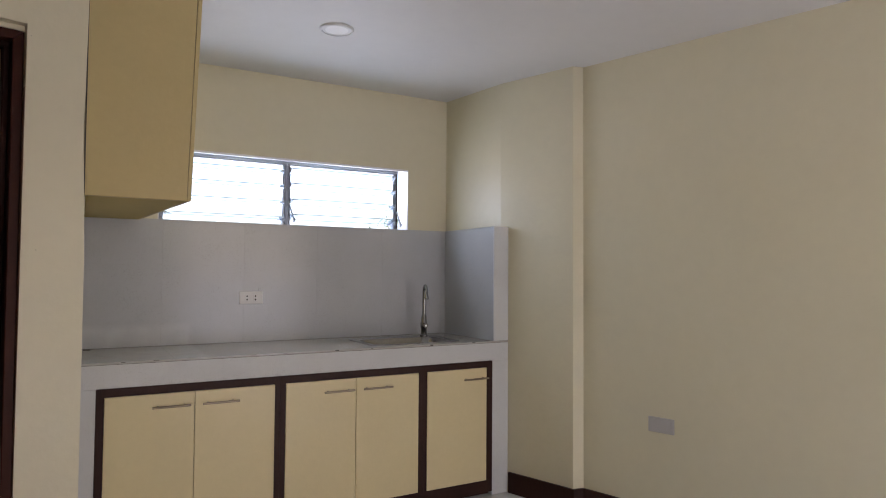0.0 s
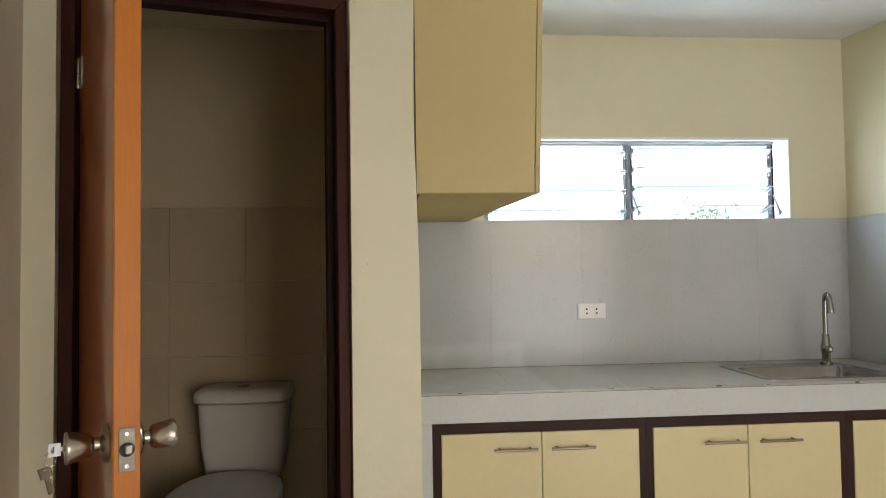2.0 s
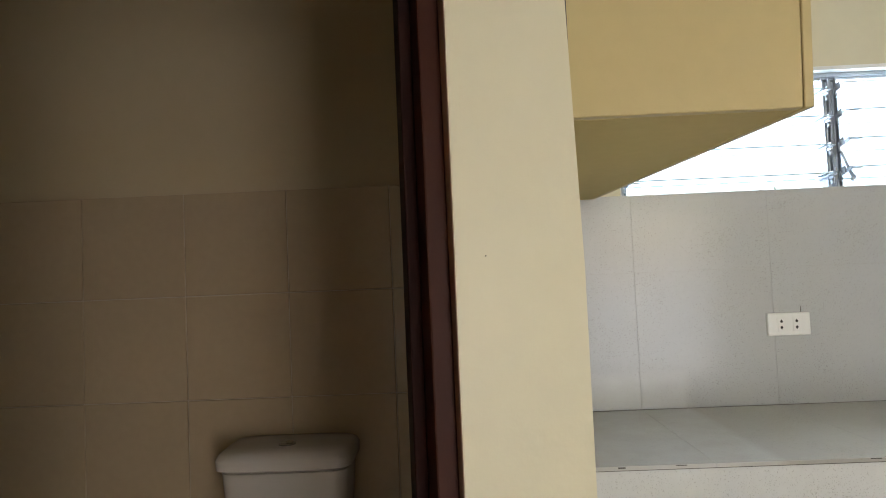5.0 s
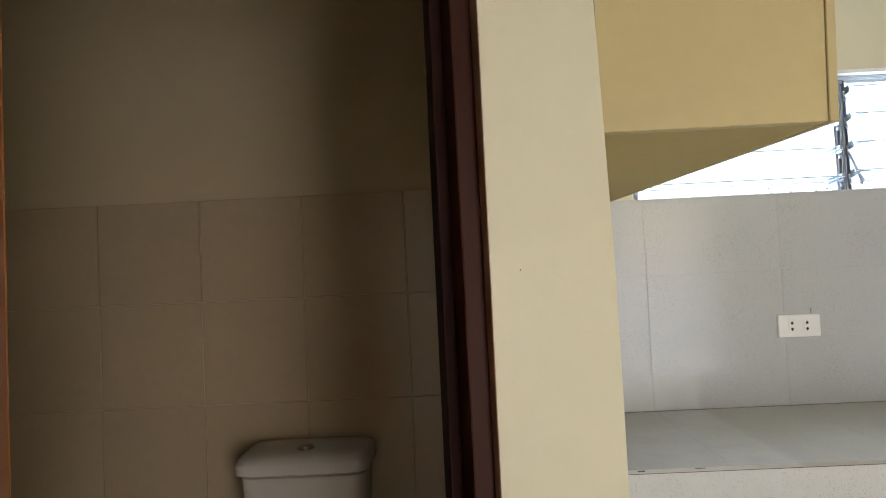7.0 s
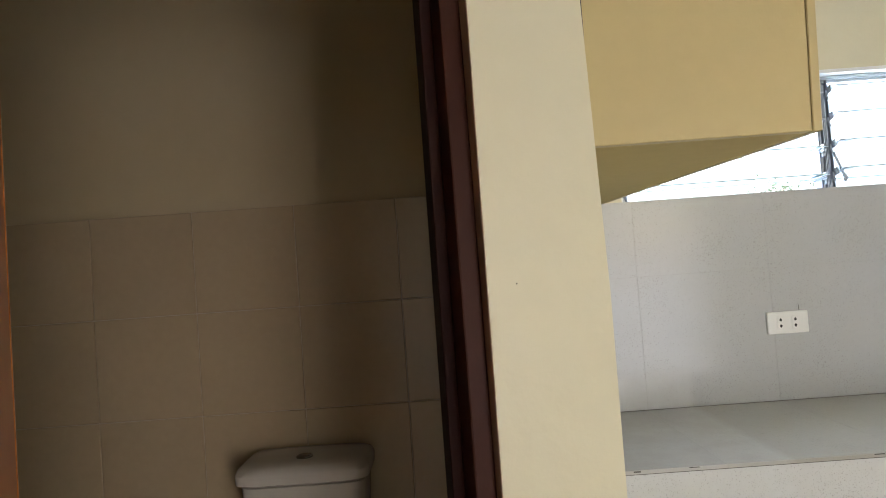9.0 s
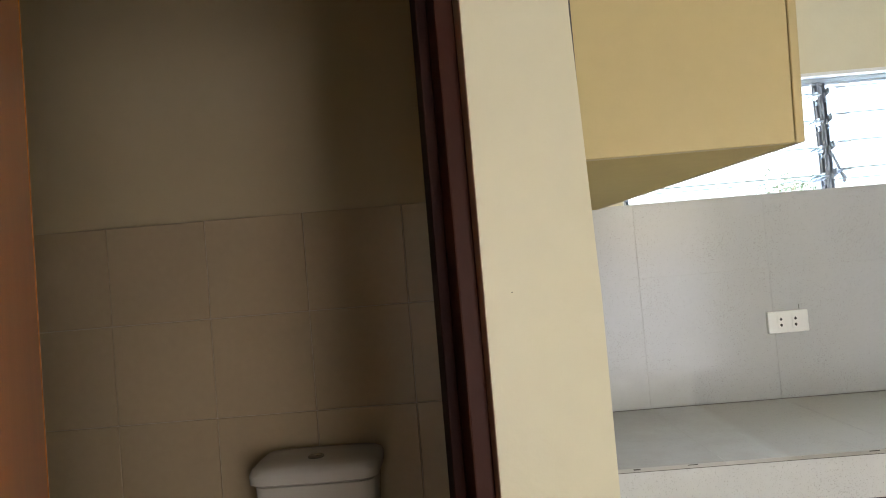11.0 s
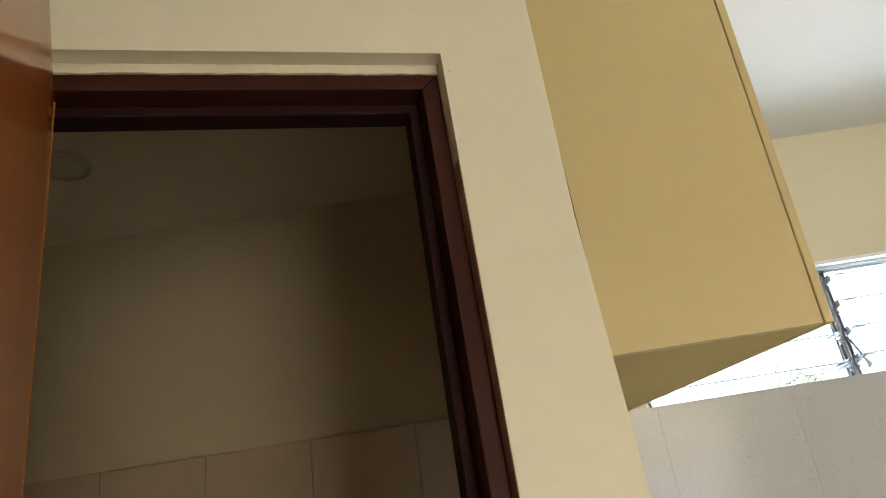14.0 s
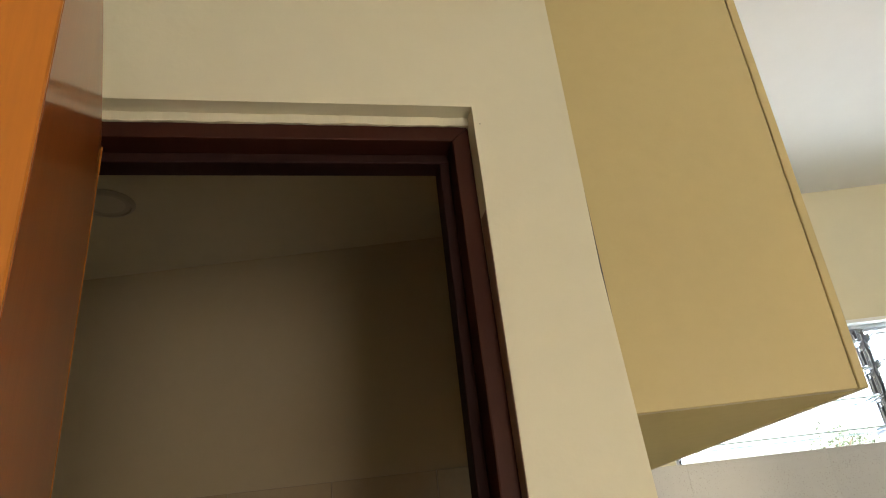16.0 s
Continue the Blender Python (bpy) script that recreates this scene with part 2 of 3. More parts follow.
def box(bm, x0, x1, y0, y1, z0, z1, bevel=0.0, segments=1):
    vs = [bm.verts.new((x, y, z)) for x in (x0, x1) for y in (y0, y1) for z in (z0, z1)]
    fs = [(0, 1, 3, 2), (4, 6, 7, 5), (0, 4, 5, 1), (2, 3, 7, 6), (0, 2, 6, 4), (1, 5, 7, 3)]
    faces = [bm.faces.new([vs[i] for i in f]) for f in fs]
    if bevel:
        edges = {e for f in faces for e in f.edges}
        bmesh.ops.bevel(bm, geom=list(edges), offset=bevel, segments=segments, affect="EDGES", profile=0.5)
    return bm


def boxes(*dims, bevel=0.0):
    bm = bmesh.new()
    for d in dims:
        box(bm, *d, bevel=bevel)
    return bm


def prism(points, z0, z1):
    """A plan outline raised from z0 to z1."""
    bm = bmesh.new()
    lo = [bm.verts.new((x, y, z0)) for x, y in points]
    hi = [bm.verts.new((x, y, z1)) for x, y in points]
    bm.faces.new(lo[::-1])
    bm.faces.new(hi)
    for i in range(len(points)):
        j = (i + 1) % len(points)
        bm.faces.new((lo[i], lo[j], hi[j], hi[i]))
    return bm


def lathe(bm, profile, m=None, n=28):
    """Turns (radius, height) pairs about z, then moves them by m."""
    m = m or Matrix()
    rings = []
    for r, h in profile:
        if r < 1e-6:
            rings.append([bm.verts.new(m @ Vector((0, 0, h)))])
        else:
            rings.append([bm.verts.new(m @ Vector((r * math.cos(2 * math.pi * k / n), r * math.sin(2 * math.pi * k / n), h))) for k in range(n)])
    for a, b in zip(rings, rings[1:]):
        for k in range(n):
            q = (k + 1) % n
            if len(a) == 1:
                bm.faces.new((a[0], b[k], b[q]))
            elif len(b) == 1:
                bm.faces.new((a[k], b[0], a[q]))
            else:
                bm.faces.new((a[k], b[k], b[q], a[q]))
    for ring in (rings[0], rings[-1]):
        if len(ring) > 1:
            bm.faces.new(ring)
    return bm


def tube(bm, points, radius, n=12):
    """A round bar through points; radius is one number or one for each point."""
    pts = [Vector(p) for p in points]
    rad = radius if isinstance(radius, (list, tuple)) else [radius] * len(pts)
    up = Vector((0.31, 0.17, 0.94))
    rings = []
    for i, p in enumerate(pts):
        d = (pts[min(i + 1, len(pts) - 1)] - pts[max(i - 1, 0)]).normalized()
        a = d.cross(up).normalized()
        b = d.cross(a)
        rings.append([bm.verts.new(p + rad[i] * (a * math.cos(2 * math.pi * k / n) + b * math.sin(2 * math.pi * k / n))) for k in range(n)])
    for u, v in zip(rings, rings[1:]):
        for k in range(n):
            bm.faces.new((u[k], u[(k + 1) % n], v[(k + 1) % n], v[k]))
    bm.faces.new(rings[0])
    bm.faces.new(rings[-1])
    return bm


def loft(bm, rings, n=36):
    """Skins rings of (cx, cy, z, half width, half depth, squareness)."""
    made = []
    for cx, cy, z, a, b, p in rings:
        ring = []
        for k in range(n):
            w = 2 * math.pi * k / n
            c, s = math.cos(w), math.sin(w)
            ring.append(bm.verts.new((cx + a * math.copysign(abs(c) ** (2 / p), c), cy + b * math.copysign(abs(s) ** (2 / p), s), z)))
        made.append(ring)
    for u, v in zip(made, made[1:]):
        for k in range(n):
            bm.faces.new((u[k], u[(k + 1) % n], v[(k + 1) % n], v[k]))
    bm.faces.new(made[0])
    bm.faces.new(made[-1])
    return bm


# ---------------- plan ----------------
CEILING = 2.385          # ceiling height
BACK = 3.588             # outer wall, room side
TILE_FACE = 3.571        # face of the splash tiles
TOP = 0.868              # worktop height
SILL = 1.527             # top of the splash tiles, bottom of the window
FRONT = 3.003            # front of the counter
WIN = (0.345, 1.798, SILL, 1.898)
REAR = -2.60             # rear wall of the room
RETURN = 2.066           # tiled side of the counter's end wall
SKEW = 13.5              # the inner walls stand at this angle to the outer wall
HOUSE = pose(-0.184, 2.433, 0, 0, 0, SKEW)   # door wall: x along it, y into the bathroom, 0 at the opening's edge
OPEN_L, OPEN_TOP = -0.694, 2.068             # far edge and head of the door opening
STUB = 0.187             # free end of the door wall
CORNER = -0.762          # corner with the side wall
THICK = 0.130            # thickness of the door wall


def right_wall_x(y):
    return 2.362 + 0.285 * (2.562 - y)


# ---------------- structure ----------------
structure("floor", boxes((-2.1, 4.2, -2.8, 3.72, -0.12, -0.004)), GROUT, "grey tiled floor of an empty apartment room")
structure("ceiling", boxes((-2.1, 4.2, -2.8, 3.72, CEILING, CEILING + 0.15)), CEIL, "flat white painted ceiling")

x0, x1, z0, z1 = WIN
structure("wall_north", boxes((-2.0, x0 - 0.004, BACK, 3.72, 0, CEILING), (x1 + 0.004, 2.5, BACK, 3.72, 0, CEILING),
                              (x0 - 0.004, x1 + 0.004, BACK, 3.72, 0, z0 - 0.012), (x0 - 0.004, x1 + 0.004, BACK, 3.72, z1 + 0.012, CEILING)), PAINT,
          "cream painted wall above grey splash tiles")
structure("trim_window_reveal", boxes((x0, x1, BACK - 0.001, 3.72, z1, z1 + 0.012), (x1, x1 + 0.004, BACK - 0.001, 3.72, z0 - 0.002, z1 + 0.012),
                                      (x0 - 0.004, x0, BACK - 0.001, 3.72, z0 - 0.002, z1 + 0.012), (x0, x1, BACK + 0.002, 3.75, z0 - 0.012, z0 - 0.002)), WHITE,
          "white painted reveal round the louvre window", "trim")


def house(bm):
    """From the door wall's own axes into the world."""
    bm.transform(HOUSE)
    return bm


T = THICK


def wall_with_doorway(x0, door0, door1, x1, head, y0, y1):
    """An upright wall in one piece, with a doorway through it."""
    bm = bmesh.new()
    xs, zs = (x0, door0, door1, x1), (0, head, CEILING)
    v = {(i, k, j): bm.verts.new((xs[i], y, zs[k])) for i in range(4) for k in range(3) for j, y in enumerate((y0, y1))}
    solid = {(0, 0), (0, 1), (1, 1), (2, 0), (2, 1)}
    for i, k in solid:
        bm.faces.new((v[i, k, 0], v[i + 1, k, 0], v[i + 1, k + 1, 0], v[i, k + 1, 0]))
        bm.faces.new((v[i, k, 1], v[i, k + 1, 1], v[i + 1, k + 1, 1], v[i + 1, k, 1]))
        for (di, dk), (p, q) in (((-1, 0), ((i, k), (i, k + 1))), ((1, 0), ((i + 1, k), (i + 1, k + 1))), ((0, -1), ((i, k), (i + 1, k))), ((0, 1), ((i, k + 1), (i + 1, k + 1)))):
            if (i + di, k + dk) not in solid:
                bm.faces.new((v[p[0], p[1], 0], v[q[0], q[1], 0], v[q[0], q[1], 1], v[p[0], p[1], 1]))
    bmesh.ops.recalc_face_normals(bm, faces=bm.faces)
    return bm


door_wall = structure("wall_bathroom_front", house(wall_with_doorway(-1.70, OPEN_L, 0, 0.10, OPEN_TOP, 0, T)), PAINT,
                      "cream painted wall round the bathroom doorway", "wall")
fill = bmesh.new()
rnd = random.Random(5)
steps = 60
rows = []
for i in range(steps + 1):
    # rough mortar between wall and frame head
    px = OPEN_L + 0.001 + 0.692 / steps * i
    front = 0.031 + 0.0004 * math.sin(i * 0.7) + rnd.uniform(-0.0006, 0.0006)
    low = 2.0495 + 0.0003 * math.sin(i * 0.45 + 1) + rnd.uniform(-0.0008, 0.0006)
    rows.append([fill.verts.new(p) for p in ((px, front, low), (px, front + 0.001, OPEN_TOP - 0.0005), (px, T - 0.001, OPEN_TOP - 0.0005), (px, T - 0.001, low))])
for u, v in zip(rows, rows[1:]):
    for k in range(4):
        fill.faces.new((u[k], u[(k + 1) % 4], v[(k + 1) % 4], v[k]))
fill.faces.new(rows[0])
fill.faces.new(rows[-1])
part("head_mortar", house(fill), PAINT, door_wall)
part("smeared_reveal", house(boxes((-0.0013, -0.0002, 0.0012, 0.0345, 0.001, 1.86))), SMEAR, door_wall, "plaster reveal smeared with brown varnish")
wavy = bmesh.new()
rings = [[wavy.verts.new(p) for p in ((0.10, 0, z), (e, 0, z), (e, T, z), (0.10, T, z))] for z, e in ((0, 0.189), (1.30, 0.187), (1.52, 0.181), (1.75, 0.175), (2.08, 0.180), (CEILING, 0.184))]
for u, v in zip(rings, rings[1:]):
    for k in range(4):
        wavy.faces.new((u[k], u[(k + 1) % 4], v[(k + 1) % 4], v[k]))
wavy.faces.new(rings[0])
wavy.faces.new(rings[-1])
wall_end = structure("wall_end", house(wavy), PAINT, "slightly uneven cream painted end of the door wall", "wall")
for hs, hz, host in ((0.011, 2.031, door_wall), (0.043, 1.323, door_wall)):
    part("nail_hole", house(lathe(bmesh.new(), [(0, 0.0002), (0.0011, 0.0002), (0.0008, 0.0008), (0, 0.0008)], Matrix.Translation((hs, 0, hz)) @ Matrix.Rotation(radians(90), 4, "X"), 8)), BLACK, host)
# panel under the white slab, its colour tinted for the warm bounce
structure("ceiling_bathroom", boxes((-1.80, -0.13, 2.30, BACK, CEILING - 0.006, CEILING - 0.001)), PAINT_BATH_TOP, "bathroom ceiling, the warm bounce put in its colour", "ceiling")
structure("wall_partition", boxes((-0.13, -0.004, 2.56, BACK, 0, CEILING)), PAINT, "cream painted partition between bathroom and kitchen", "wall")
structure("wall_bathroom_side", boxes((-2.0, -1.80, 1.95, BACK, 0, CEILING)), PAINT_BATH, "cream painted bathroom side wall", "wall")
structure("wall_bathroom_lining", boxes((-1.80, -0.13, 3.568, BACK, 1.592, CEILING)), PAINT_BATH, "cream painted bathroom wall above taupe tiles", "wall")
structure("wall_west", house(boxes((CORNER - 0.14, CORNER, -5.15, 0, 0, CEILING))), PAINT, "plain cream painted side wall")
structure("wall_south", wall_with_doorway(-0.2, 1.30, 3.02, 4.1, 2.05, REAR - 0.14, REAR), PAINT,
          "plain cream painted rear wall with the entrance opening")
KINK = (2.152, 3.060)
structure("wall_east", prism([(2.082, BACK), KINK, (2.297, 2.592), (2.358, 2.578), (right_wall_x(REAR), REAR), (4.1, REAR), (4.1, BACK)], 0, CEILING), PAINT,
          "cream painted slanting wall with a shallow pier")


def skirting():
    bm = bmesh.new()
    run = [(2.172, 2.995), (2.297, 2.592), (2.358, 2.578), (right_wall_x(REAR + 0.02), REAR + 0.02)]
    off = 0.014
    for (ax, ay), (bx, by) in zip(run, run[1:]):
        d = Vector((bx - ax, by - ay, 0)).normalized()
        nrm = Vector((d.y, -d.x, 0)) * off
        if nrm.x > 0 or (abs(d.x) > abs(d.y) and nrm.y > 0):
            nrm = -nrm
        e = d * (off if abs(d.y) > abs(d.x) else 0)
        lo = [Vector((ax, ay, 0)), Vector((bx, by, 0)), Vector((bx, by, 0)) + nrm + e, Vector((ax, ay, 0)) + nrm - e * 0]
        vs = [bm.verts.new(p) for p in lo] + [bm.verts.new(p + Vector((0, 0, 0.115))) for p in lo]
        for f in ((0, 1, 2, 3), (4, 7, 6, 5), (0, 4, 5, 1), (1, 5, 6, 2), (2, 6, 7, 3), (3, 7, 4, 0)):
            bm.faces.new([vs[i] for i in f])
    return bm


structure("baseboard", skirting(), DARK, "dark brown painted baseboard along the cream wall")
# unseen ground, pale so that it reflects light up through the window
structure("ground", boxes((-700, 700, -700, 700, -0.35, -0.13)), BOUNCE_GROUND, "unseen ground outside, made pale to bounce light in")


# ---------------- bathroom door frame and leaf ----------------
def door_frame():
    fx0, fx1, fz = OPEN_L + 0.0015, -0.0015, 2.051
    f, k = 0.036, 0.126
    th = thing("door_frame", "dark mahogany varnished wooden door frame set in the cream wall", "door frame", at=HOUSE)
    tagged(th, kind="structure")
    w, g = 0.031, 0.0006

    def band(pts):
        """A front band: an outline across and up, given depth, with a softened face."""
        bm = bmesh.new()
        near = [bm.verts.new((px, f, pz)) for px, pz in pts]
        far = [bm.verts.new((px, k, pz)) for px, pz in pts]
        bm.faces.new(near)
        bm.faces.new(far[::-1])
        for i in range(len(pts)):
            j = (i + 1) % len(pts)
            bm.faces.new((near[i], far[i], far[j], near[j]))
        bmesh.ops.bevel(bm, geom=[e for e in bm.edges if all(abs(v.co.y - f) < 1e-6 for v in e.verts)], offset=0.003, segments=2, affect="EDGES", profile=0.6)
        return bm

    for sgn, xo in ((1, fx0), (-1, fx1)):
        bm = band([(xo, 0), (xo + sgn * w, 0), (xo + sgn * w, fz - w - g), (xo, fz - g)])
        b, c = xo + sgn * w, xo + sgn * 0.0505
        # the jamb stands nearer to the wall's face towards the floor
        for v in bm.verts:
            v.co.y -= (0.028 * (1 - v.co.z / fz)) * max(0, 1 - (v.co.y - f) / 0.06)
        jamb = part("jamb", bm, FRAME, th)
        part("stop", box(bmesh.new(), min(b, c), max(b, c), f + 0.044, k - 0.001, 0, fz - 0.050, 0.003, 2), STOP, jamb, "stop of the jamb, its shade in the colour")
    bm = band([(fx0 + g, fz), (fx1 - g, fz), (fx1 - w - g, fz - w), (fx0 + w + g, fz - w)])
    head = part("head", bm, FRAME, th)
    part("stop", box(bmesh.new(), fx0 + w, fx1 - w, f + 0.044, k - 0.001, fz - 0.050, fz - w, 0.003, 2), STOP, head, "stop of the head, its shade in the colour")
    return th


door_frame()
LEAF_AT = pose(-0.8225, 2.3135, 0, 0, 0, -60.45)
LEAF_W, LEAF_T, LEAF_H = 0.583, 0.041, 2.003


def door_leaf():
    th = thing("door_1", "open orange-brown varnished wooden bathroom door with steel knobs", "door", at=LEAF_AT)
    tagged(th, kind="structure")
    bm = boxes((0, LEAF_W - 0.006, 0, LEAF_T, 0.012, LEAF_H), bevel=0.002)
    part("panel", bm, WOOD, th)
    part("edge_strip", boxes((LEAF_W - 0.0059, LEAF_W, 0, LEAF_T, 0.012, LEAF_H), bevel=0.0015), EDGE, th, "orange edge grain of the door")
    part("hinge_edge_strip", boxes((-0.003, -0.0002, 0.0, LEAF_T, 0.012, LEAF_H), bevel=0.001), EDGE, th)
    # light caught by the rounded hinge corner, drawn as a thin orange strip
    part("corner_glint", boxes((-0.003, 0.003, LEAF_T + 0.0003, LEAF_T + 0.0013, 0.012, LEAF_H)), EDGE, th, "orange strip for the light caught on the door's corner")
    kx, kz = 0.528, 1.018
    for side in (-1, 1):
        base = 0 if side < 0 else LEAF_T
        m = Matrix.Translation((kx, base, kz)) @ Matrix.Rotation(radians(90 if side < 0 else -90), 4, "X")
        knob = part("knob", lathe(bmesh.new(), [(0.0, 0.010), (0.0115, 0.010), (0.0120, 0.022), (0.014, 0.024), (0.017, 0.025), (0.0200, 0.028), (0.0262, 0.058),
                                               (0.0266, 0.062), (0.0252, 0.0645), (0.006, 0.0650), (0.0055, 0.067), (0.0, 0.0675)], m), STEEL, th,
                    "brushed steel door knob", True)
        part("rose", lathe(bmesh.new(), [(0.0, -0.0005), (0.033, -0.0005), (0.0335, 0.003), (0.030, 0.008), (0.022, 0.011), (0.014, 0.014), (0.0, 0.014)], m),
             STEEL, knob, "", True)
    plate = part("latch_plate", boxes((LEAF_W, LEAF_W + 0.0022, 0.008, 0.033, 0.979, 1.051), bevel=0.0008), LATCHMETAL, th, "steel latch plate with two screws")
    for z in (0.988, 1.041):
        bm = bmesh.new()
        m = Matrix.Translation((LEAF_W + 0.0020, 0.0205, z)) @ Matrix.Rotation(radians(90), 4, "Y")
        lathe(bm, [(0, 0.0), (0.0042, 0.0), (0.0036, 0.0013), (0, 0.0015)], m, 12)
        part("screw", bm, CHROME, plate, "", True)
    bm = bmesh.new()
    m = Matrix.Translation((LEAF_W + 0.0015, 0.0205, 1.015)) @ Matrix.Rotation(radians(90), 4, "Y")
    lathe(bm, [(0.0, 0.0), (0.0118, 0.0), (0.0118, 0.0016), (0.0095, 0.0018), (0.0, 0.0012)], m, 20)
    part("latch_hole", bm, BLACK, plate, "", True)
    bm = bmesh.new()
    box(bm, LEAF_W + 0.001, LEAF_W + 0.007, 0.0165, 0.0295, 1.0065, 1.0235, 0.0028, 2)
    part("latch_bolt", bm, KEYMETAL, plate, "worn steel latch bolt")
    for z in (0.25, 1.79):
        bm = bmesh.new()
        for k in range(2):
            lathe(bm, [(0.0, 0), (0.0055, 0), (0.0055, 0.0365), (0.0, 0.0365)], Matrix.Translation((-0.006, -0.004, z - 0.037 + 0.038 * k)), 12)
        box(bm, -0.005, 0.028, -0.0015, 0.0005, z - 0.037, z + 0.037)
        part("hinge", bm, STEEL, th, "steel butt hinge")
    return th


door_leaf()


def key_ring():
    th = thing("key_set", "steel keys on a ring hanging from the door knob", "keys", at=LEAF_AT)
    kx, kz = 0.528, 1.018
    y = -0.067
    def bow(bm, w, h, hole_w, hole_h, hole_up):
        """A flat key head with a slot through it, its foot at the origin."""
        ys = (-w / 2, -hole_w / 2, hole_w / 2, w / 2)
        zs = (0, hole_up, hole_up + hole_h, h)
        for i in range(3):
            for k in range(3):
                if (i, k) != (1, 1):
                    box(bm, -0.0011, 0.0011, ys[i], ys[i + 1], zs[k], zs[k + 1])
        return bm

    bm = bow(bmesh.new(), 0.021, 0.017, 0.012, 0.005, 0.009)
    bm.transform(Matrix.Translation((kx, y - 0.003, kz)) @ Matrix.Rotation(radians(90), 4, "X"))
    box(bm, kx - 0.001, kx + 0.001, y - 0.004, y + 0.012, kz - 0.003, kz + 0.003)
    part("inserted_key", bm, PALEKEY, th, "pale key in the knob's lock")
    ring = [(kx, y - 0.017 + 0.007 * math.sin(a), kz - 0.014 + 0.012 * math.cos(a)) for a in np.linspace(0, 2 * math.pi, 22)]
    part("ring", tube(bmesh.new(), ring, 0.0009, 6), CHROME, th, "", True)
    for tilt, dx, spin in ((12, 0.002, 25), (17, -0.001, -20)):
        bm = bow(bmesh.new(), 0.022, 0.019, 0.008, 0.004, 0.012)
        box(bm, -0.001, 0.001, -0.0045, 0.0045, -0.032, 0.0)
        for k in range(4):
            box(bm, -0.0009, 0.0009, 0.0045, 0.0045 + (0.0008, 0.0018, 0.0010, 0.0020)[k], -0.029 + 0.006 * k, -0.024 + 0.006 * k)
        bm.transform(Matrix.Translation((kx + dx, y - 0.022, kz - 0.042)) @ Matrix.Rotation(radians(tilt), 4, "X") @ Matrix.Rotation(radians(spin), 4, "Z") @ Matrix.Scale(0.86, 4))
        part("hanging_key", bm, KEYMETAL, th)
    return th


key_ring()


# ---------------- louvre window ----------------
def louvre_window():
    th = thing("window_1", "open glass louvre window with grey aluminium channels", "window")
    tagged(th, kind="structure")
    y0, y1 = 3.617, 3.647
    part("head_rail", boxes((x0, x1 - 0.05, y0 + 0.002, y1 + 0.03, z1 - 0.013, z1 - 0.001), (x0, x1 - 0.05, y0 + 0.010, y1 + 0.02, z1 - 0.022, z1 - 0.013), bevel=0.001), RAIL, th,
         "pale grey head rail")
    channels = ((x0 + 0.002, 0), (1.004, 0), (1.028, 1), (x1 - 0.090, 1))
    for cx, bay in channels:
        bm = bmesh.new()
        w = 0.022
        box(bm, cx, cx + 0.003, y0, y1, z0 - 0.001, z1 - 0.016)
        box(bm, cx + w - 0.003, cx + w, y0, y1, z0 - 0.001, z1 - 0.016)
        box(bm, cx + 0.003, cx + w - 0.003, y1 - 0.010, y1 - 0.006, z0 - 0.001, z1 - 0.016)
        box(bm, cx + 0.007, cx + 0.013, y0 + 0.004, y1 - 0.010, z0 + 0.004, z1 - 0.030)
        part("channel", bm, ALU, th)
    part("end_filler", boxes((x1 - 0.067, x1 - 0.058, y0, y1, z0 - 0.001, z1 - 0.016)), DARK, th)
    levels = (1.569, 1.659, 1.749, 1.836)
    for bay, (a, b, tilt, rise) in enumerate(((x0 + 0.026, 1.002, 3, 0.0), (1.053, x1 - 0.093, 14, 0.008))):
        for lv in levels:
            z = lv + rise
            m = Matrix.Translation((0, 3.632, z)) @ Matrix.Rotation(radians(-tilt), 4, "X")
            bm = box(bmesh.new(), a, b, -0.051, 0.051, -0.0026, 0.0026, 0.0006)
            bm.transform(m)
            pane = part("pane", bm, GLASS, th)
            pane.data.materials.append(GLASS_EDGE)
            for f in pane.data.polygons:
                if abs((m.inverted().to_3x3() @ f.normal).y) > 0.8:
                    f.material_index = 1
            pane.visible_shadow = False
            for cx, sg in ((a, 1), (b, -1)):
                bm = bmesh.new()
                e0, e1 = sorted((cx - sg * 0.006, cx + sg * 0.010))
                box(bm, e0, e1, -0.062, 0.056, -0.0070, -0.0032, 0.0008)
                box(bm, e0, e1, -0.030, 0.030, 0.0032, 0.0050, 0.0005)
                f0, f1 = sorted((cx - sg * 0.008, cx - sg * 0.004))
                box(bm, f0, f1, -0.040, 0.040, -0.014, 0.010, 0.001)
                # finger tab bent off the clip
                tab = [Vector((cx, -0.052, -0.004)), Vector((cx + sg * 0.020, -0.066, -0.010)), Vector((cx + sg * 0.030, -0.070, -0.012))]
                tube(bm, tab, [0.0022, 0.0026, 0.0016], 6)
                bm.transform(m)
                part("clip", bm, ALU, th)
                bm = bmesh.new()
                lathe(bm, [(0, -0.003), (0.008, -0.003), (0.008, 0.003), (0, 0.003)],
                      Matrix.Translation((cx - sg * 0.011, 3.614, z - 0.022)) @ Matrix.Rotation(radians(90), 4, "Y"), 14)
                box(bm, cx - sg * 0.012 - 0.003, cx - sg * 0.012 + 0.003, 3.611, 3.617, z - 0.022, z + 0.004)
                part("pivot", bm, ALU, th, "", True)
    for lx in (1.058, x1 - 0.055):
        bm = bmesh.new()
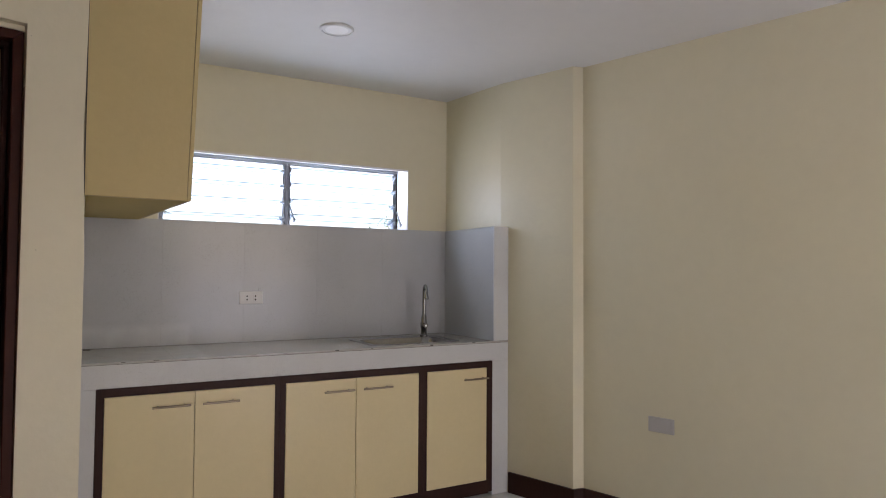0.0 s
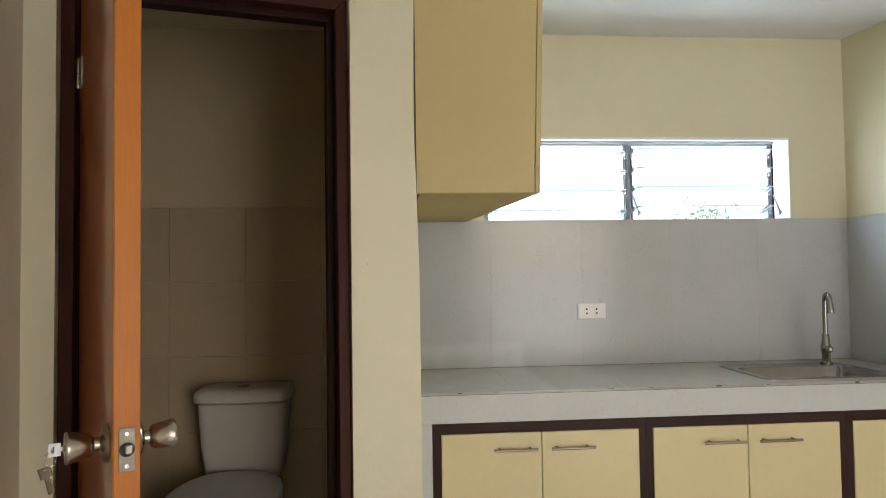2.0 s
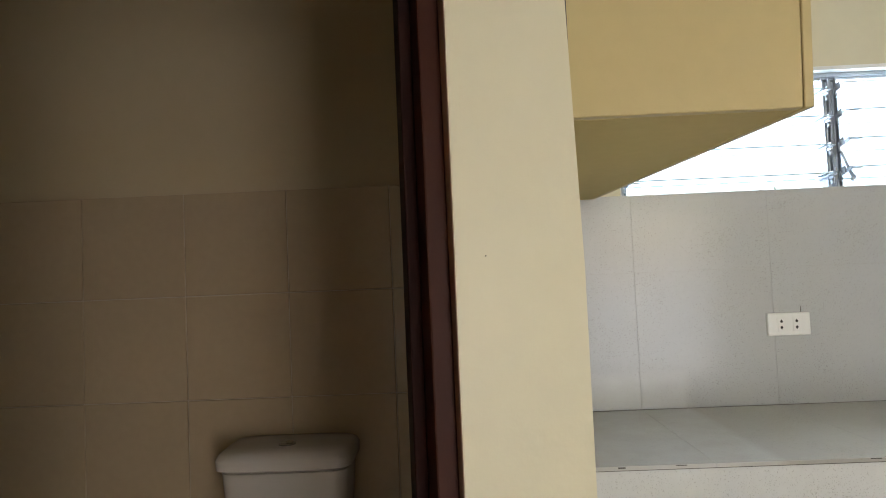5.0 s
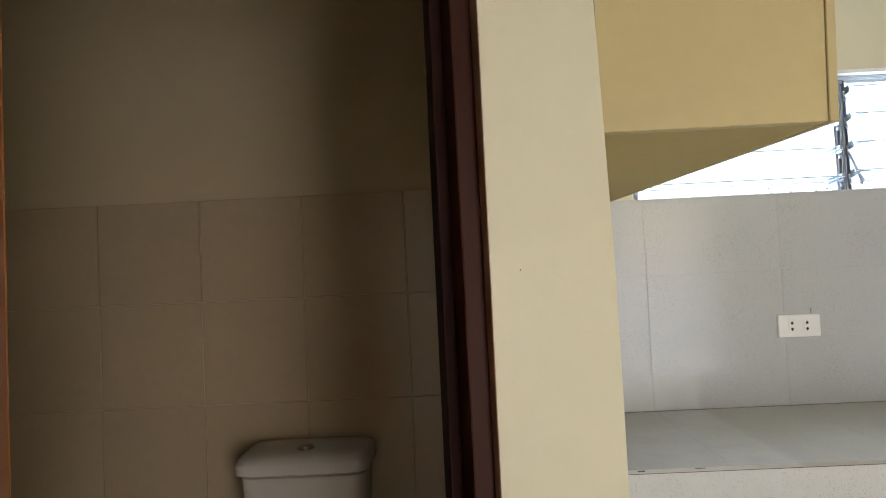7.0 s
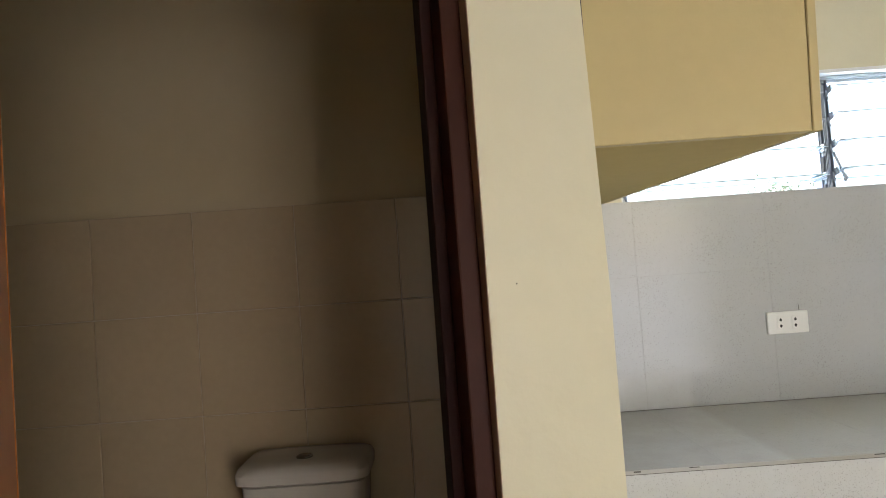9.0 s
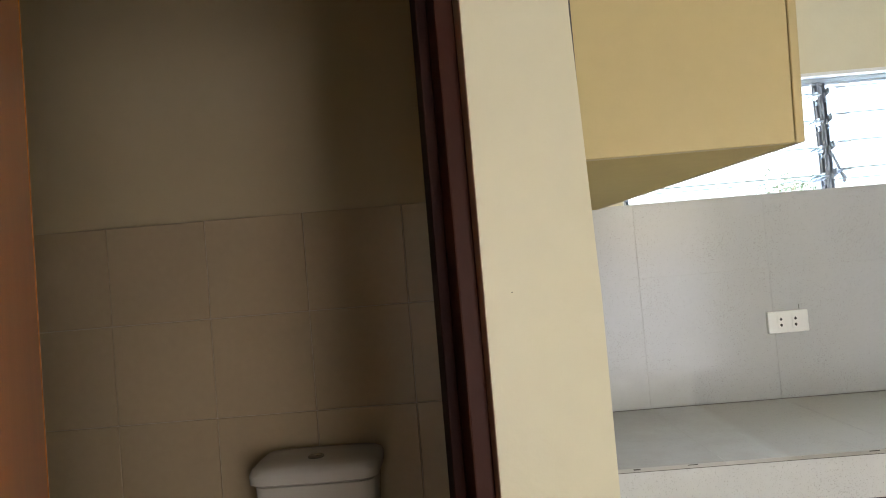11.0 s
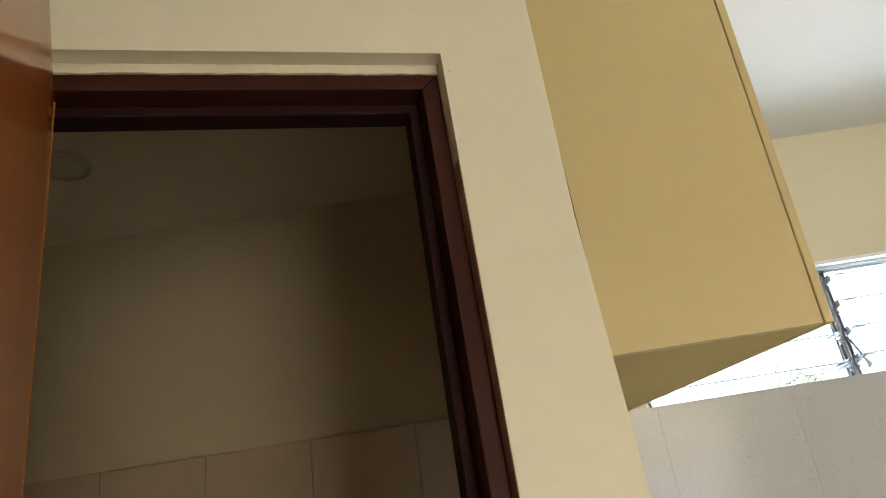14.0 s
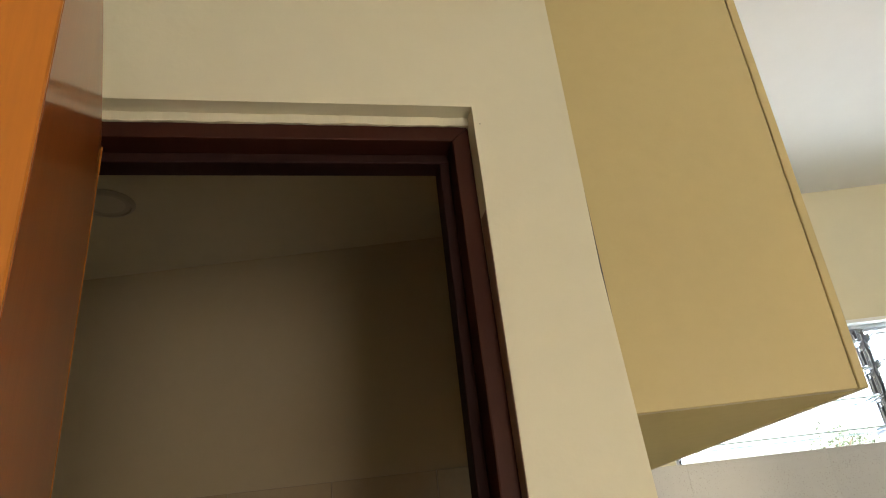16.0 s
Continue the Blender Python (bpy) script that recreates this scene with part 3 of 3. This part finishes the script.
        tube(bm, [(lx - 0.010, 3.612, 1.642), (lx - 0.004, 3.603, 1.610), (lx + 0.006, 3.598, 1.576), (lx + 0.014, 3.596, 1.558), (lx + 0.008, 3.598, 1.546)],
             [0.004, 0.0045, 0.005, 0.008, 0.006], 8)
        part("lever", bm, ALU, th, "", True)
    return th


louvre_window()


# ---------------- kitchen counter ----------------
def cut(x0, x1, y0, y1, hole):
    """A rectangle less a hole, as rectangles."""
    hx0, hx1, hy0, hy1 = hole
    if x1 <= hx0 or x0 >= hx1 or y1 <= hy0 or y0 >= hy1:
        return [(x0, x1, y0, y1)]
    out = []
    if x0 < hx0:
        out.append((x0, hx0, y0, y1))
    if x1 > hx1:
        out.append((hx1, x1, y0, y1))
    a, b = max(x0, hx0), min(x1, hx1)
    if y0 < hy0:
        out.append((a, b, y0, hy0))
    if y1 > hy1:
        out.append((a, b, hy1, y1))
    return out


SINK = (1.342, 1.896, 3.070, 3.455)
HOLE = (SINK[0] + 0.015, SINK[1] - 0.015, SINK[2] + 0.015, SINK[3] - 0.015)
END = 2.166
JOINTS = [0.366 + 0.418 * k for k in range(-1, 5)]


def counter():
    th = thing("kitchen_counter", "grey tiled masonry kitchen counter with a tiled end wall", "counter")
    slab = [(a, b, c, d, 0.761, TOP - 0.010) for a, b, c, d in cut(0.001, END - 0.006, FRONT + 0.012, BACK - 0.001, HOLE)]
    part("slab", boxes(*slab), GROUT, th)
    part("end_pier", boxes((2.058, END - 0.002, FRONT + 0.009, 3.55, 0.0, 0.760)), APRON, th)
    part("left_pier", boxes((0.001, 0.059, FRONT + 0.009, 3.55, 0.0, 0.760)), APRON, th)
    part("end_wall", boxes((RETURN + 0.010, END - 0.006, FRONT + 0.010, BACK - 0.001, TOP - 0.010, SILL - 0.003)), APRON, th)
    part("underside_board", boxes((0.060, 2.057, 3.04, 3.56, 0.0, 0.02)), DARK, th)
    return th


COUNTER = counter()


def sink():
    th = thing("kitchen_sink", "stainless steel kitchen sink set in the grey counter", "sink")
    a, b, c, d = SINK
    cx, cy = (a + b) / 2, (c + d) / 2
    bx0, bx1, by0, by1 = a + 0.035, b - 0.040, c + 0.028, d - 0.085
    bm = bmesh.new()
    n = 40

    def ring(x0, x1, y0, y1, z, p):
        out = []
        for k in range(n):
            w = 2 * math.pi * (k + 0.5) / n
            cc, ss = math.cos(w), math.sin(w)
            out.append(bm.verts.new(((x0 + x1) / 2 + (x1 - x0) / 2 * math.copysign(abs(cc) ** (2 / p), cc), (y0 + y1) / 2 + (y1 - y0) / 2 * math.copysign(abs(ss) ** (2 / p), ss), z)))
        return out
    rings = [ring(a, b, c, d, TOP + 0.001, 14), ring(a, b, c, d, TOP + 0.003, 14), ring(a + 0.006, b - 0.006, c + 0.006, d - 0.006, TOP + 0.005, 14),
             ring(bx0, bx1, by0, by1, TOP + 0.003, 9), ring(bx0 + 0.006, bx1 - 0.006, by0 + 0.006, by1 - 0.006, TOP - 0.006, 8),
             ring(bx0 + 0.016, bx1 - 0.016, by0 + 0.016, by1 - 0.016, TOP - 0.14, 6), ring(bx0 + 0.05, bx1 - 0.05, by0 + 0.05, by1 - 0.05, TOP - 0.158, 4),
             ring(cx - 0.08, cx, cy - 0.04, cy + 0.02, TOP - 0.16, 2)]
    for u, v in zip(rings, rings[1:]):
        for k in range(n):
            bm.faces.new((u[k], u[(k + 1) % n], v[(k + 1) % n], v[k]))
    bm.faces.new(rings[-1])
    part("basin", bm, SINKSTEEL, th, "", True)
    bm = lathe(bmesh.new(), [(0, 0), (0.034, 0), (0.036, 0.003), (0.028, 0.004), (0.0, 0.002)], Matrix.Translation((cx - 0.04, cy - 0.01, TOP - 0.1595)), 24)
    part("drain", bm, CHROME, th, "", True)
    return th


sink()


def faucet():
    th = thing("faucet", "chrome gooseneck faucet on the steel sink", "faucet")
    x, y = 1.829, 3.412
    z = TOP + 0.0045
    part("base", lathe(bmesh.new(), [(0, 0), (0.024, 0), (0.024, 0.006), (0.018, 0.012), (0.0175, 0.045), (0.021, 0.052), (0.021, 0.078), (0.017, 0.088), (0.0145, 0.126),
                                     (0.011, 0.130), (0.0, 0.130)], Matrix.Translation((x, y, z))), CHROME, th, "", True)
    turn = Vector((-0.30, -0.95, 0)).normalized()
    r = 0.033
    pts = [Vector((x, y, z + h)) for h in (0.12, 0.16, 0.20, 0.24, 0.272)]
    for w in np.linspace(0.15, math.pi, 12):
        pts.append(Vector((x, y, z + 0.272)) + turn * r * (1 - math.cos(w)) + Vector((0, 0, r * math.sin(w))))
    part("spout", tube(bmesh.new(), pts, 0.0098, 14), CHROME, th, "", True)
    tip = pts[-1]
    end = tip + (pts[-1] - pts[-2]).normalized() * 0.048
    part("spray_head", tube(bmesh.new(), [tip, tip.lerp(end, 0.2), tip.lerp(end, 0.8), end], [0.0105, 0.0120, 0.0150, 0.0145], 18), CHROME, th, "", True)
    m = Matrix.Translation((x - 0.004, y - 0.018, z + 0.065)) @ Matrix.Rotation(radians(90), 4, "X")
    lever = part("lever", lathe(bmesh.new(), [(0, 0), (0.014, 0), (0.0155, 0.004), (0.0155, 0.014), (0.012, 0.018), (0, 0.018)], m, 20), CHROME, th, "round chrome valve handle", True)
    part("lever_cap", lathe(bmesh.new(), [(0, 0.0178), (0.007, 0.0178), (0.006, 0.0192), (0, 0.0195)], m, 16), PLASTIC, lever, "", True)
    return th


faucet()


# ---------------- base cabinets ----------------
def bar_handle(parent, xa, xb, z, y):
    """A slim bar on two posts."""
    bm = bmesh.new()
    tube(bm, [(xa, y - 0.028, z), (xb, y - 0.028, z)], 0.0052, 12)
    for px in (xa + 0.024, xb - 0.024):
        tube(bm, [(px, y + 0.0005, z), (px, y - 0.028, z)], 0.0042, 10)
    part("handle", bm, HANDLE, parent, "steel bar handle", True)


def base_cabinet(xa, xb, doors, handles, left, right):
    """A dark face frame with cream doors."""
    th = thing("base_cabinet", f"{'two' if len(doors) == 2 else 'one'}-door cream base cabinet in a dark brown frame", "cabinet", "base cabinets under the counter")
    y = FRONT + 0.012
    fr = part("face_frame", boxes((xa, xa + left, y - 0.013, y + 0.03, 0.022, 0.757), (xb - right, xb, y - 0.013, y + 0.03, 0.022, 0.757),
                                  (xa + left, xb - right, y - 0.0125, y + 0.03, 0.722, 0.757), (xa + left, xb - right, y - 0.0125, y + 0.03, 0.022, 0.088)), DARK, th,
              "dark brown face frame")
    part("carcass", boxes((xa, xb, y + 0.40, y + 0.412, 0.022, 0.75)), DARK, th)
    for (da, db), (ha, hb) in zip(doors, handles):
        dr = part("door", boxes((da + 0.0012, db - 0.0012, y - 0.016, y + 0.002, 0.0895, 0.7205), bevel=0.0018), CAB_LOW, th, "flat cream painted door")
        bar_handle(dr, ha, hb, 0.666, y - 0.016)
    return th


base_cabinet(0.061, 0.837, [(0.091, 0.452), (0.452, 0.812)], [(0.275, 0.432), (0.482, 0.641)], 0.030, 0.025)
base_cabinet(0.838, 1.607, [(0.863, 1.223), (1.223, 1.582)], [(1.048, 1.206), (1.255, 1.416)], 0.025, 0.025)
base_cabinet(1.608, 2.056, [(1.633, 2.017)], [(1.852, 2.010)], 0.025, 0.039)


# ---------------- wall cabinet ----------------
def wall_cabinet():
    th = thing("wall_cabinet", "tan painted wall cabinet hung beside the louvre window", "cabinet")
    ya, yb, za, zb = 2.500, 3.568, 1.520, CEILING - 0.003
    bm = boxes((-0.010, 0.3287, ya, ya + 0.018, za, zb), bevel=0.0015)
    part("side_panel", bm, CAB, th)
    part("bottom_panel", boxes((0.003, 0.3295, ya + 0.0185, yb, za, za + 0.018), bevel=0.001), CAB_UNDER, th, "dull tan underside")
    part("carcass", boxes((0.004, 0.322, yb - 0.02, yb, za + 0.021, zb), (0.004, 0.322, ya + 0.019, yb - 0.021, zb - 0.02, zb)), CAB, th)
    mid = (ya + yb) / 2
    for a, b in ((ya, mid - 0.001), (mid + 0.001, yb)):
        part("door", boxes((0.3305, 0.3450, a, b, za - 0.0005, zb - 0.002), bevel=0.0015), CAB, th)
    # black sheet fills the gap behind the doors in place of its shade
    part("door_gap_shade", boxes((0.3288, 0.3303, ya + 0.006, yb, za + 0.019, zb - 0.004)), BLACK, th, "black sheet for the shade in the gap behind the doors")
    # solid dark strip on the panel, put there for the gap's shade
    part("wall_gap_shade", boxes((-0.0098, -0.0058, ya - 0.0022, ya - 0.0003, za + 0.001, zb)), SEAM, th, "dark strip for the shade in the gap along the wall")
    # the front runs slightly out of square towards the outer wall
    for o in th.children:
        for v in o.data.vertices:
            v.co.x += (0.033 * (v.co.z - za) - 0.085 * (v.co.y - ya)) * (v.co.x / 0.345)
    return th


wall_cabinet()


# ---------------- fixtures ----------------
def outlet():
    th = thing("wall_outlet", "white double power outlet on the grey splash tiles", "outlet")
    a, b, c, d = 0.760, 0.889, 1.077, 1.146
    y = TILE_FACE
    part("plate", boxes((a, b, y - 0.009, y - 0.0002, c, d), bevel=0.002), PLASTIC, th)
    for k in (0, 1):
        mx = a + 0.041 + 0.046 * k
        mod = part("socket", boxes((mx - 0.011, mx + 0.011, y - 0.0108, y - 0.0088, 1.091, 1.132), bevel=0.0006), PLASTIC, th)
        for z, sg in ((1.1205, 1), (1.1025, -1)):
            bm = bmesh.new()
            lathe(bm, [(0, 0), (0.0042, 0), (0.0042, 0.0005), (0, 0.0006)], Matrix.Translation((mx, y - 0.0107, z)) @ Matrix.Rotation(radians(90), 4, "X"), 12)
            box(bm, mx - 0.0014, mx + 0.0014, y - 0.0112, y - 0.0107, min(z, z + sg * 0.006), max(z, z + sg * 0.006))
            part("slot", bm, BLACK, mod)
    return th


outlet()


def blank_plate():
    yc = 2.155
    th = thing("blank_wall_plate", "grey blank cover plate low on the cream wall", "cover plate",
               at=pose(right_wall_x(yc), yc, 0.520, 0, 0, math.degrees(math.atan(0.285))))
    part("plate", boxes((-0.007, -0.0002, -0.066, 0.066, -0.037, 0.037), bevel=0.002), GREYPLATE, th)
    part("insert", boxes((-0.0085, -0.0068, -0.045, 0.045, -0.024, 0.024), bevel=0.001), GREYPLATE, th)
    return th


blank_plate()


def downlight(x, y, r, label, z=CEILING, lens=DIFFUSER, ring=RIM):
    th = thing("ceiling_light", label, "ceiling light", "round ceiling lights", pose(x, y, z))
    part("rim", lathe(bmesh.new(), [(r - 0.014, -0.0005), (r, -0.0005), (r, -0.003), (r - 0.004, -0.008), (r - 0.011, -0.010), (r - 0.014, -0.006)], n=48), ring, th, "", True)
    part("diffuser", lathe(bmesh.new(), [(0, -0.0005), (r - 0.0145, -0.0005), (r - 0.0145, -0.0055), (r * 0.5, -0.0065), (0, -0.0068)], n=48), lens, th, "", True)


downlight(1.000, 2.742, 0.080, "round white recessed ceiling light, switched off")
downlight(-1.238, 3.078, 0.080, "round bathroom ceiling light, switched off, its dimness in the colour", CEILING - 0.006, BATH_LENS, BATH_RIM)


# ---------------- toilet ----------------
def toilet():
    th = thing("toilet", "white ceramic toilet with a cistern against taupe tiles", "toilet")
    cx = -0.680
    part("tank", loft(bmesh.new(), [(cx, 3.446, 0.4805, 0.140, 0.085, 5), (cx, 3.444, 0.51, 0.154, 0.094, 6), (cx, 3.441, 0.60, 0.163, 0.100, 7), (cx, 3.438, 0.784, 0.176, 0.107, 7),
                                    (cx, 3.438, 0.787, 0.166, 0.098, 7), (cx, 3.438, 0.7925, 0.160, 0.092, 7)]), CERAMIC, th, "", True)
    part("tank_lid", loft(bmesh.new(), [(cx, 3.433, 0.793, 0.180, 0.114, 7), (cx, 3.433, 0.797, 0.188, 0.119, 7), (cx, 3.433, 0.822, 0.189, 0.120, 7), (cx, 3.434, 0.836, 0.183, 0.114, 6),
                                        (cx, 3.435, 0.843, 0.172, 0.101, 5), (cx, 3.435, 0.846, 0.12, 0.07, 4), (cx, 3.435, 0.847, 0.02, 0.012, 2)]), CERAMIC, th, "", True)
    m = Matrix.Translation((cx, 3.400, 0.8455))
    bt = part("flush_button", lathe(bmesh.new(), [(0, 0), (0.024, 0), (0.024, 0.004), (0.020, 0.006), (0.0, 0.006)], m, 28), CHROME, th, "chrome flush button", True)
    part("button_half", boxes((cx - 0.0005, cx + 0.016, 3.388, 3.412, 0.851, 0.8535), bevel=0.001), STEEL, bt)
    bowl = [(cx, 3.06, 0.0, 0.108, 0.20, 3), (cx, 3.06, 0.02, 0.108, 0.20, 3), (cx, 3.07, 0.14, 0.098, 0.19, 2.6), (cx, 3.06, 0.29, 0.120, 0.22, 2.4), (cx, 3.05, 0.405, 0.172, 0.27, 2.3),
            (cx, 3.045, 0.466, 0.196, 0.290, 2.4), (cx, 3.045, 0.481, 0.194, 0.288, 2.4)]
    part("bowl", loft(bmesh.new(), bowl), CERAMIC, th, "", True)
    part("tank_shelf", loft(bmesh.new(), [(cx, 3.37, 0.32, 0.10, 0.13, 4), (cx, 3.38, 0.455, 0.145, 0.135, 4), (cx, 3.38, 0.480, 0.14, 0.132, 4)]), CERAMIC, th, "", True)
    part("seat", loft(bmesh.new(), [(cx, 3.050, 0.482, 0.196, 0.280, 2.5), (cx, 3.050, 0.488, 0.202, 0.284, 2.5), (cx, 3.050, 0.502, 0.201, 0.283, 2.5)]), PLASTIC, th, "white plastic seat", True)
    part("lid", loft(bmesh.new(), [(cx, 3.050, 0.5045, 0.196, 0.280, 2.6), (cx, 3.050, 0.509, 0.201, 0.283, 2.6), (cx, 3.051, 0.522, 0.198, 0.280, 2.6), (cx, 3.052, 0.531, 0.180, 0.264, 2.6),
                                   (cx, 3.053, 0.536, 0.11, 0.17, 2.3), (cx, 3.053, 0.537, 0.02, 0.03, 2)]), PLASTIC, th, "closed white plastic lid", True)
    for hx in (-0.07, 0.07):
        part("lid_hinge", lathe(bmesh.new(), [(0, -0.022), (0.010, -0.022), (0.010, 0.022), (0, 0.022)], Matrix.Translation((cx + hx, 3.324, 0.512)) @ Matrix.Rotation(radians(90), 4, "Y"), 14),
             PLASTIC, th, "", True)
    return th


toilet()


# ---------------- trees outside ----------------
def tree(seed, x, y, height):
    rnd = random.Random(seed)
    th = thing("tree", "small leafy green tree beyond the window", "tree", "trees outside", pose(x, y, -0.13))
    bm = bmesh.new()
    trunk = [(0, 0, 0), (0.05, 0.02, height * 0.25), (-0.04, 0.05, height * 0.5), (0.03, 0.0, height * 0.75)]
    tube(bm, trunk, [0.11, 0.09, 0.07, 0.03], 8)
    tips = []
    for k in range(11):
        h = height * rnd.uniform(0.35, 0.75)
        w = rnd.uniform(0, 6.28)
        r = rnd.uniform(0.5, 1.5)
        tip = (r * math.cos(w), r * math.sin(w), h + rnd.uniform(0.15, 0.30) * height)
        tube(bm, [(0, 0, h), (tip[0] * 0.5, tip[1] * 0.5, h + 0.08 * height), tip], [0.045, 0.03, 0.01], 6)
        tips.append(Vector(tip))
    part("trunk", bm, BARK, th)
    bm = bmesh.new()
    for k in range(520):
        c = rnd.choice(tips)
        p = c + Vector((rnd.gauss(0, 0.42), rnd.gauss(0, 0.42), rnd.gauss(-0.05, 0.26)))
        s = rnd.uniform(0.06, 0.13)
        m = Matrix.Translation(p) @ Euler((rnd.uniform(-1, 1), rnd.uniform(-1, 1), rnd.uniform(0, 6.28))).to_matrix().to_4x4()
        vs = [bm.verts.new(m @ Vector(q)) for q in ((-s, 0, 0), (0, -s * 0.4, s * 0.1), (s, 0, 0), (0, s * 0.4, s * 0.1))]
        bm.faces.new(vs)
    part("crown", bm, LEAF, th)


for k, (tx, ty, hh) in enumerate(((14.6, 30.5, 4.3), (17.0, 32.5, 4.5))):
    tree(40 + k, tx, ty, hh)


# ---------------- tiles ----------------
def tile(parent, name, dims, mat, bevel=0.0004):
    """One tile, made of one or more boxes."""
    bm = bmesh.new()
    for d in dims:
        box(bm, *d, bevel=bevel if len(dims) == 1 else 0.0)
    return part(name, bm, mat, parent)


G = 0.0003   # half a joint
edges = [0.001] + JOINTS[1:] + [RETURN]
edges = [e for e in edges if e <= RETURN]
north = bpy.data.objects["wall_north"]
part("tile_bed", boxes((0.0005, RETURN + 0.012, TILE_FACE + 0.0017, BACK - 0.0005, TOP - 0.004, SILL - 0.002)), GROUT, north)
set_by_hand = random.Random(23)
for xa, xb in zip(edges, edges[1:]):
    if xb - xa < 0.01:
        continue
    for za, zb in ((TOP + 0.001, 1.287), (1.287, SILL)):
        piece = tile(north, "tile", [(xa + G, xb - G, TILE_FACE, TILE_FACE + 0.0016, za + G, zb - (G if zb < SILL else 0))], TILE)
        # hand-laid: each tile leans a little
        turn, lean = set_by_hand.uniform(-0.004, 0.004), set_by_hand.uniform(-0.004, 0.004)
        for v in piece.data.vertices:
            v.co.y += turn * (v.co.x - (xa + xb) / 2) + lean * (v.co.z - (za + zb) / 2)
# worktop and its apron
for xa, xb in zip(edges, edges[1:]):
    xb = END if xb >= RETURN - 0.04 else xb
    if xb - xa < 0.01 or xa > 2.02:
        continue
    rects = cut(xa + G, xb - G, FRONT, TILE_FACE - 0.001, HOLE)
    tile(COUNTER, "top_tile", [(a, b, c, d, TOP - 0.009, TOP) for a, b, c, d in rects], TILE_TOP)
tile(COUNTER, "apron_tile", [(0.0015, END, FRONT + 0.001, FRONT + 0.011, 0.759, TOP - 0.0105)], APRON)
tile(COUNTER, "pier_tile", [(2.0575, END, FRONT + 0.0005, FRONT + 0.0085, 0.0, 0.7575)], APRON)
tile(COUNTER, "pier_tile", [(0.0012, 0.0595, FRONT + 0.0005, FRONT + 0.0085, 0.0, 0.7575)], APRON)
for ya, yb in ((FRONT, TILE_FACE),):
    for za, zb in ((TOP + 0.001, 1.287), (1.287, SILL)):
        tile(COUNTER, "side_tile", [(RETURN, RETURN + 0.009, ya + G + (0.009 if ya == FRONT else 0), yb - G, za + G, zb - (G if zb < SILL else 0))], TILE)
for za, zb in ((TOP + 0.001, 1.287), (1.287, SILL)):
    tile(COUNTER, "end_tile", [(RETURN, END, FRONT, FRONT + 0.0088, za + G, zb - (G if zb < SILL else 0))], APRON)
part("end_cap", boxes((RETURN, END + 0.001, FRONT + 0.0095, 3.555, SILL - 0.0025, SILL + 0.0005)), APRON, COUNTER)

part("rear_seam", boxes((0.002, RETURN - 0.001, TILE_FACE - 0.0024, TILE_FACE - 0.0002, TOP + 0.0001, TOP + 0.0009)), SEAM, COUNTER, "dark joint behind the worktop")
part("front_seam", boxes((0.0015, END - 0.001, FRONT + 0.0006, FRONT + 0.0020, TOP - 0.0104, TOP - 0.0091)), SEAM, COUNTER, "dark joint under the worktop's edge")

# chips along the worktop's front edge, a dark mark in its corner and a pencil stroke over the outlet
chips = random.Random(9)
for cx in (0.16, 0.29, 0.71, 0.86, 1.12, 1.31, 1.66, 1.93):
    w = chips.uniform(0.004, 0.013)
    part("edge_chip", boxes((cx - w, cx + w, FRONT - 0.0004, FRONT + 0.003, TOP - 0.0025 - chips.uniform(0, 0.006), TOP - 0.0018 + chips.uniform(0, 0.002))), SEAM, COUNTER, "dark chip in the edge")
part("dark_mark", boxes((0.014, 0.046, 3.500, 3.513, TOP + 0.0002, TOP + 0.004), bevel=0.0015), SEAM, COUNTER, "small dark mark on the worktop")
part("pencil_stroke", boxes((0.8655, 0.8667, TILE_FACE - 0.0018, TILE_FACE - 0.0002, 1.1465, 1.164)), SEAM, north, "short dark stroke on the tile")

# bathroom wall tiles
lining = bpy.data.objects["wall_bathroom_lining"]
part("tile_bed", boxes((-1.799, -0.1305, 3.5575, BACK - 0.0005, 0.0, 1.5905)), BATH_GROUT, lining)
lay = random.Random(17)
for k in range(-1, 6):
    a, b = max(-0.381 - 0.322 * (k + 1), -1.799), min(-0.381 - 0.322 * k, -0.131)
    if b - a < 0.02:
        continue
    for r in range(5):
        zt = 1.591 - 0.320 * r
        lo = max(zt - 0.320, 0.0)
        piece = tile(lining, "tile", [(a + 0.0014, b - 0.0014, 3.553, 3.561, lo + 0.0014, zt - 0.0014)], BATH_TILE, 0.0015)
        lean, turn = lay.uniform(-0.0030, 0.0030), lay.uniform(-0.0036, 0.0036)
        for v in piece.data.vertices:
            v.co.y += turn * (v.co.x - (a + b) / 2) + lean * (v.co.z - (lo + zt) / 2)
bath_side = bpy.data.objects["wall_partition"]
for k in range(3):
    for r in range(5):
        zt = 1.591 - 0.320 * r
        tile(bath_side, "tile", [(-0.142, -0.1305, 3.5515 - 0.320 * (k + 1), 3.549 - 0.320 * k, max(zt - 0.3186, 0.001), zt - 0.0014)], BATH_TILE, 0.0015)

# floor tiles
floor = bpy.data.objects["floor"]
side = 0.40
for ix in range(-5, 10):
    for iy in range(-7, 9):
        a, b, c, d = ix * side, (ix + 1) * side, iy * side, (iy + 1) * side
        a, b, c, d = max(a, -1.799), b, max(c, REAR), min(d, BACK)
        if b - a < 0.03 or d - c < 0.03 or a > right_wall_x(c) + 0.1:
            continue
        tile(floor, "tile", [(a + 0.0015, b - 0.0015, c + 0.0015, d - 0.0015, -0.0045, 0.0)], FLOOR_TILE)
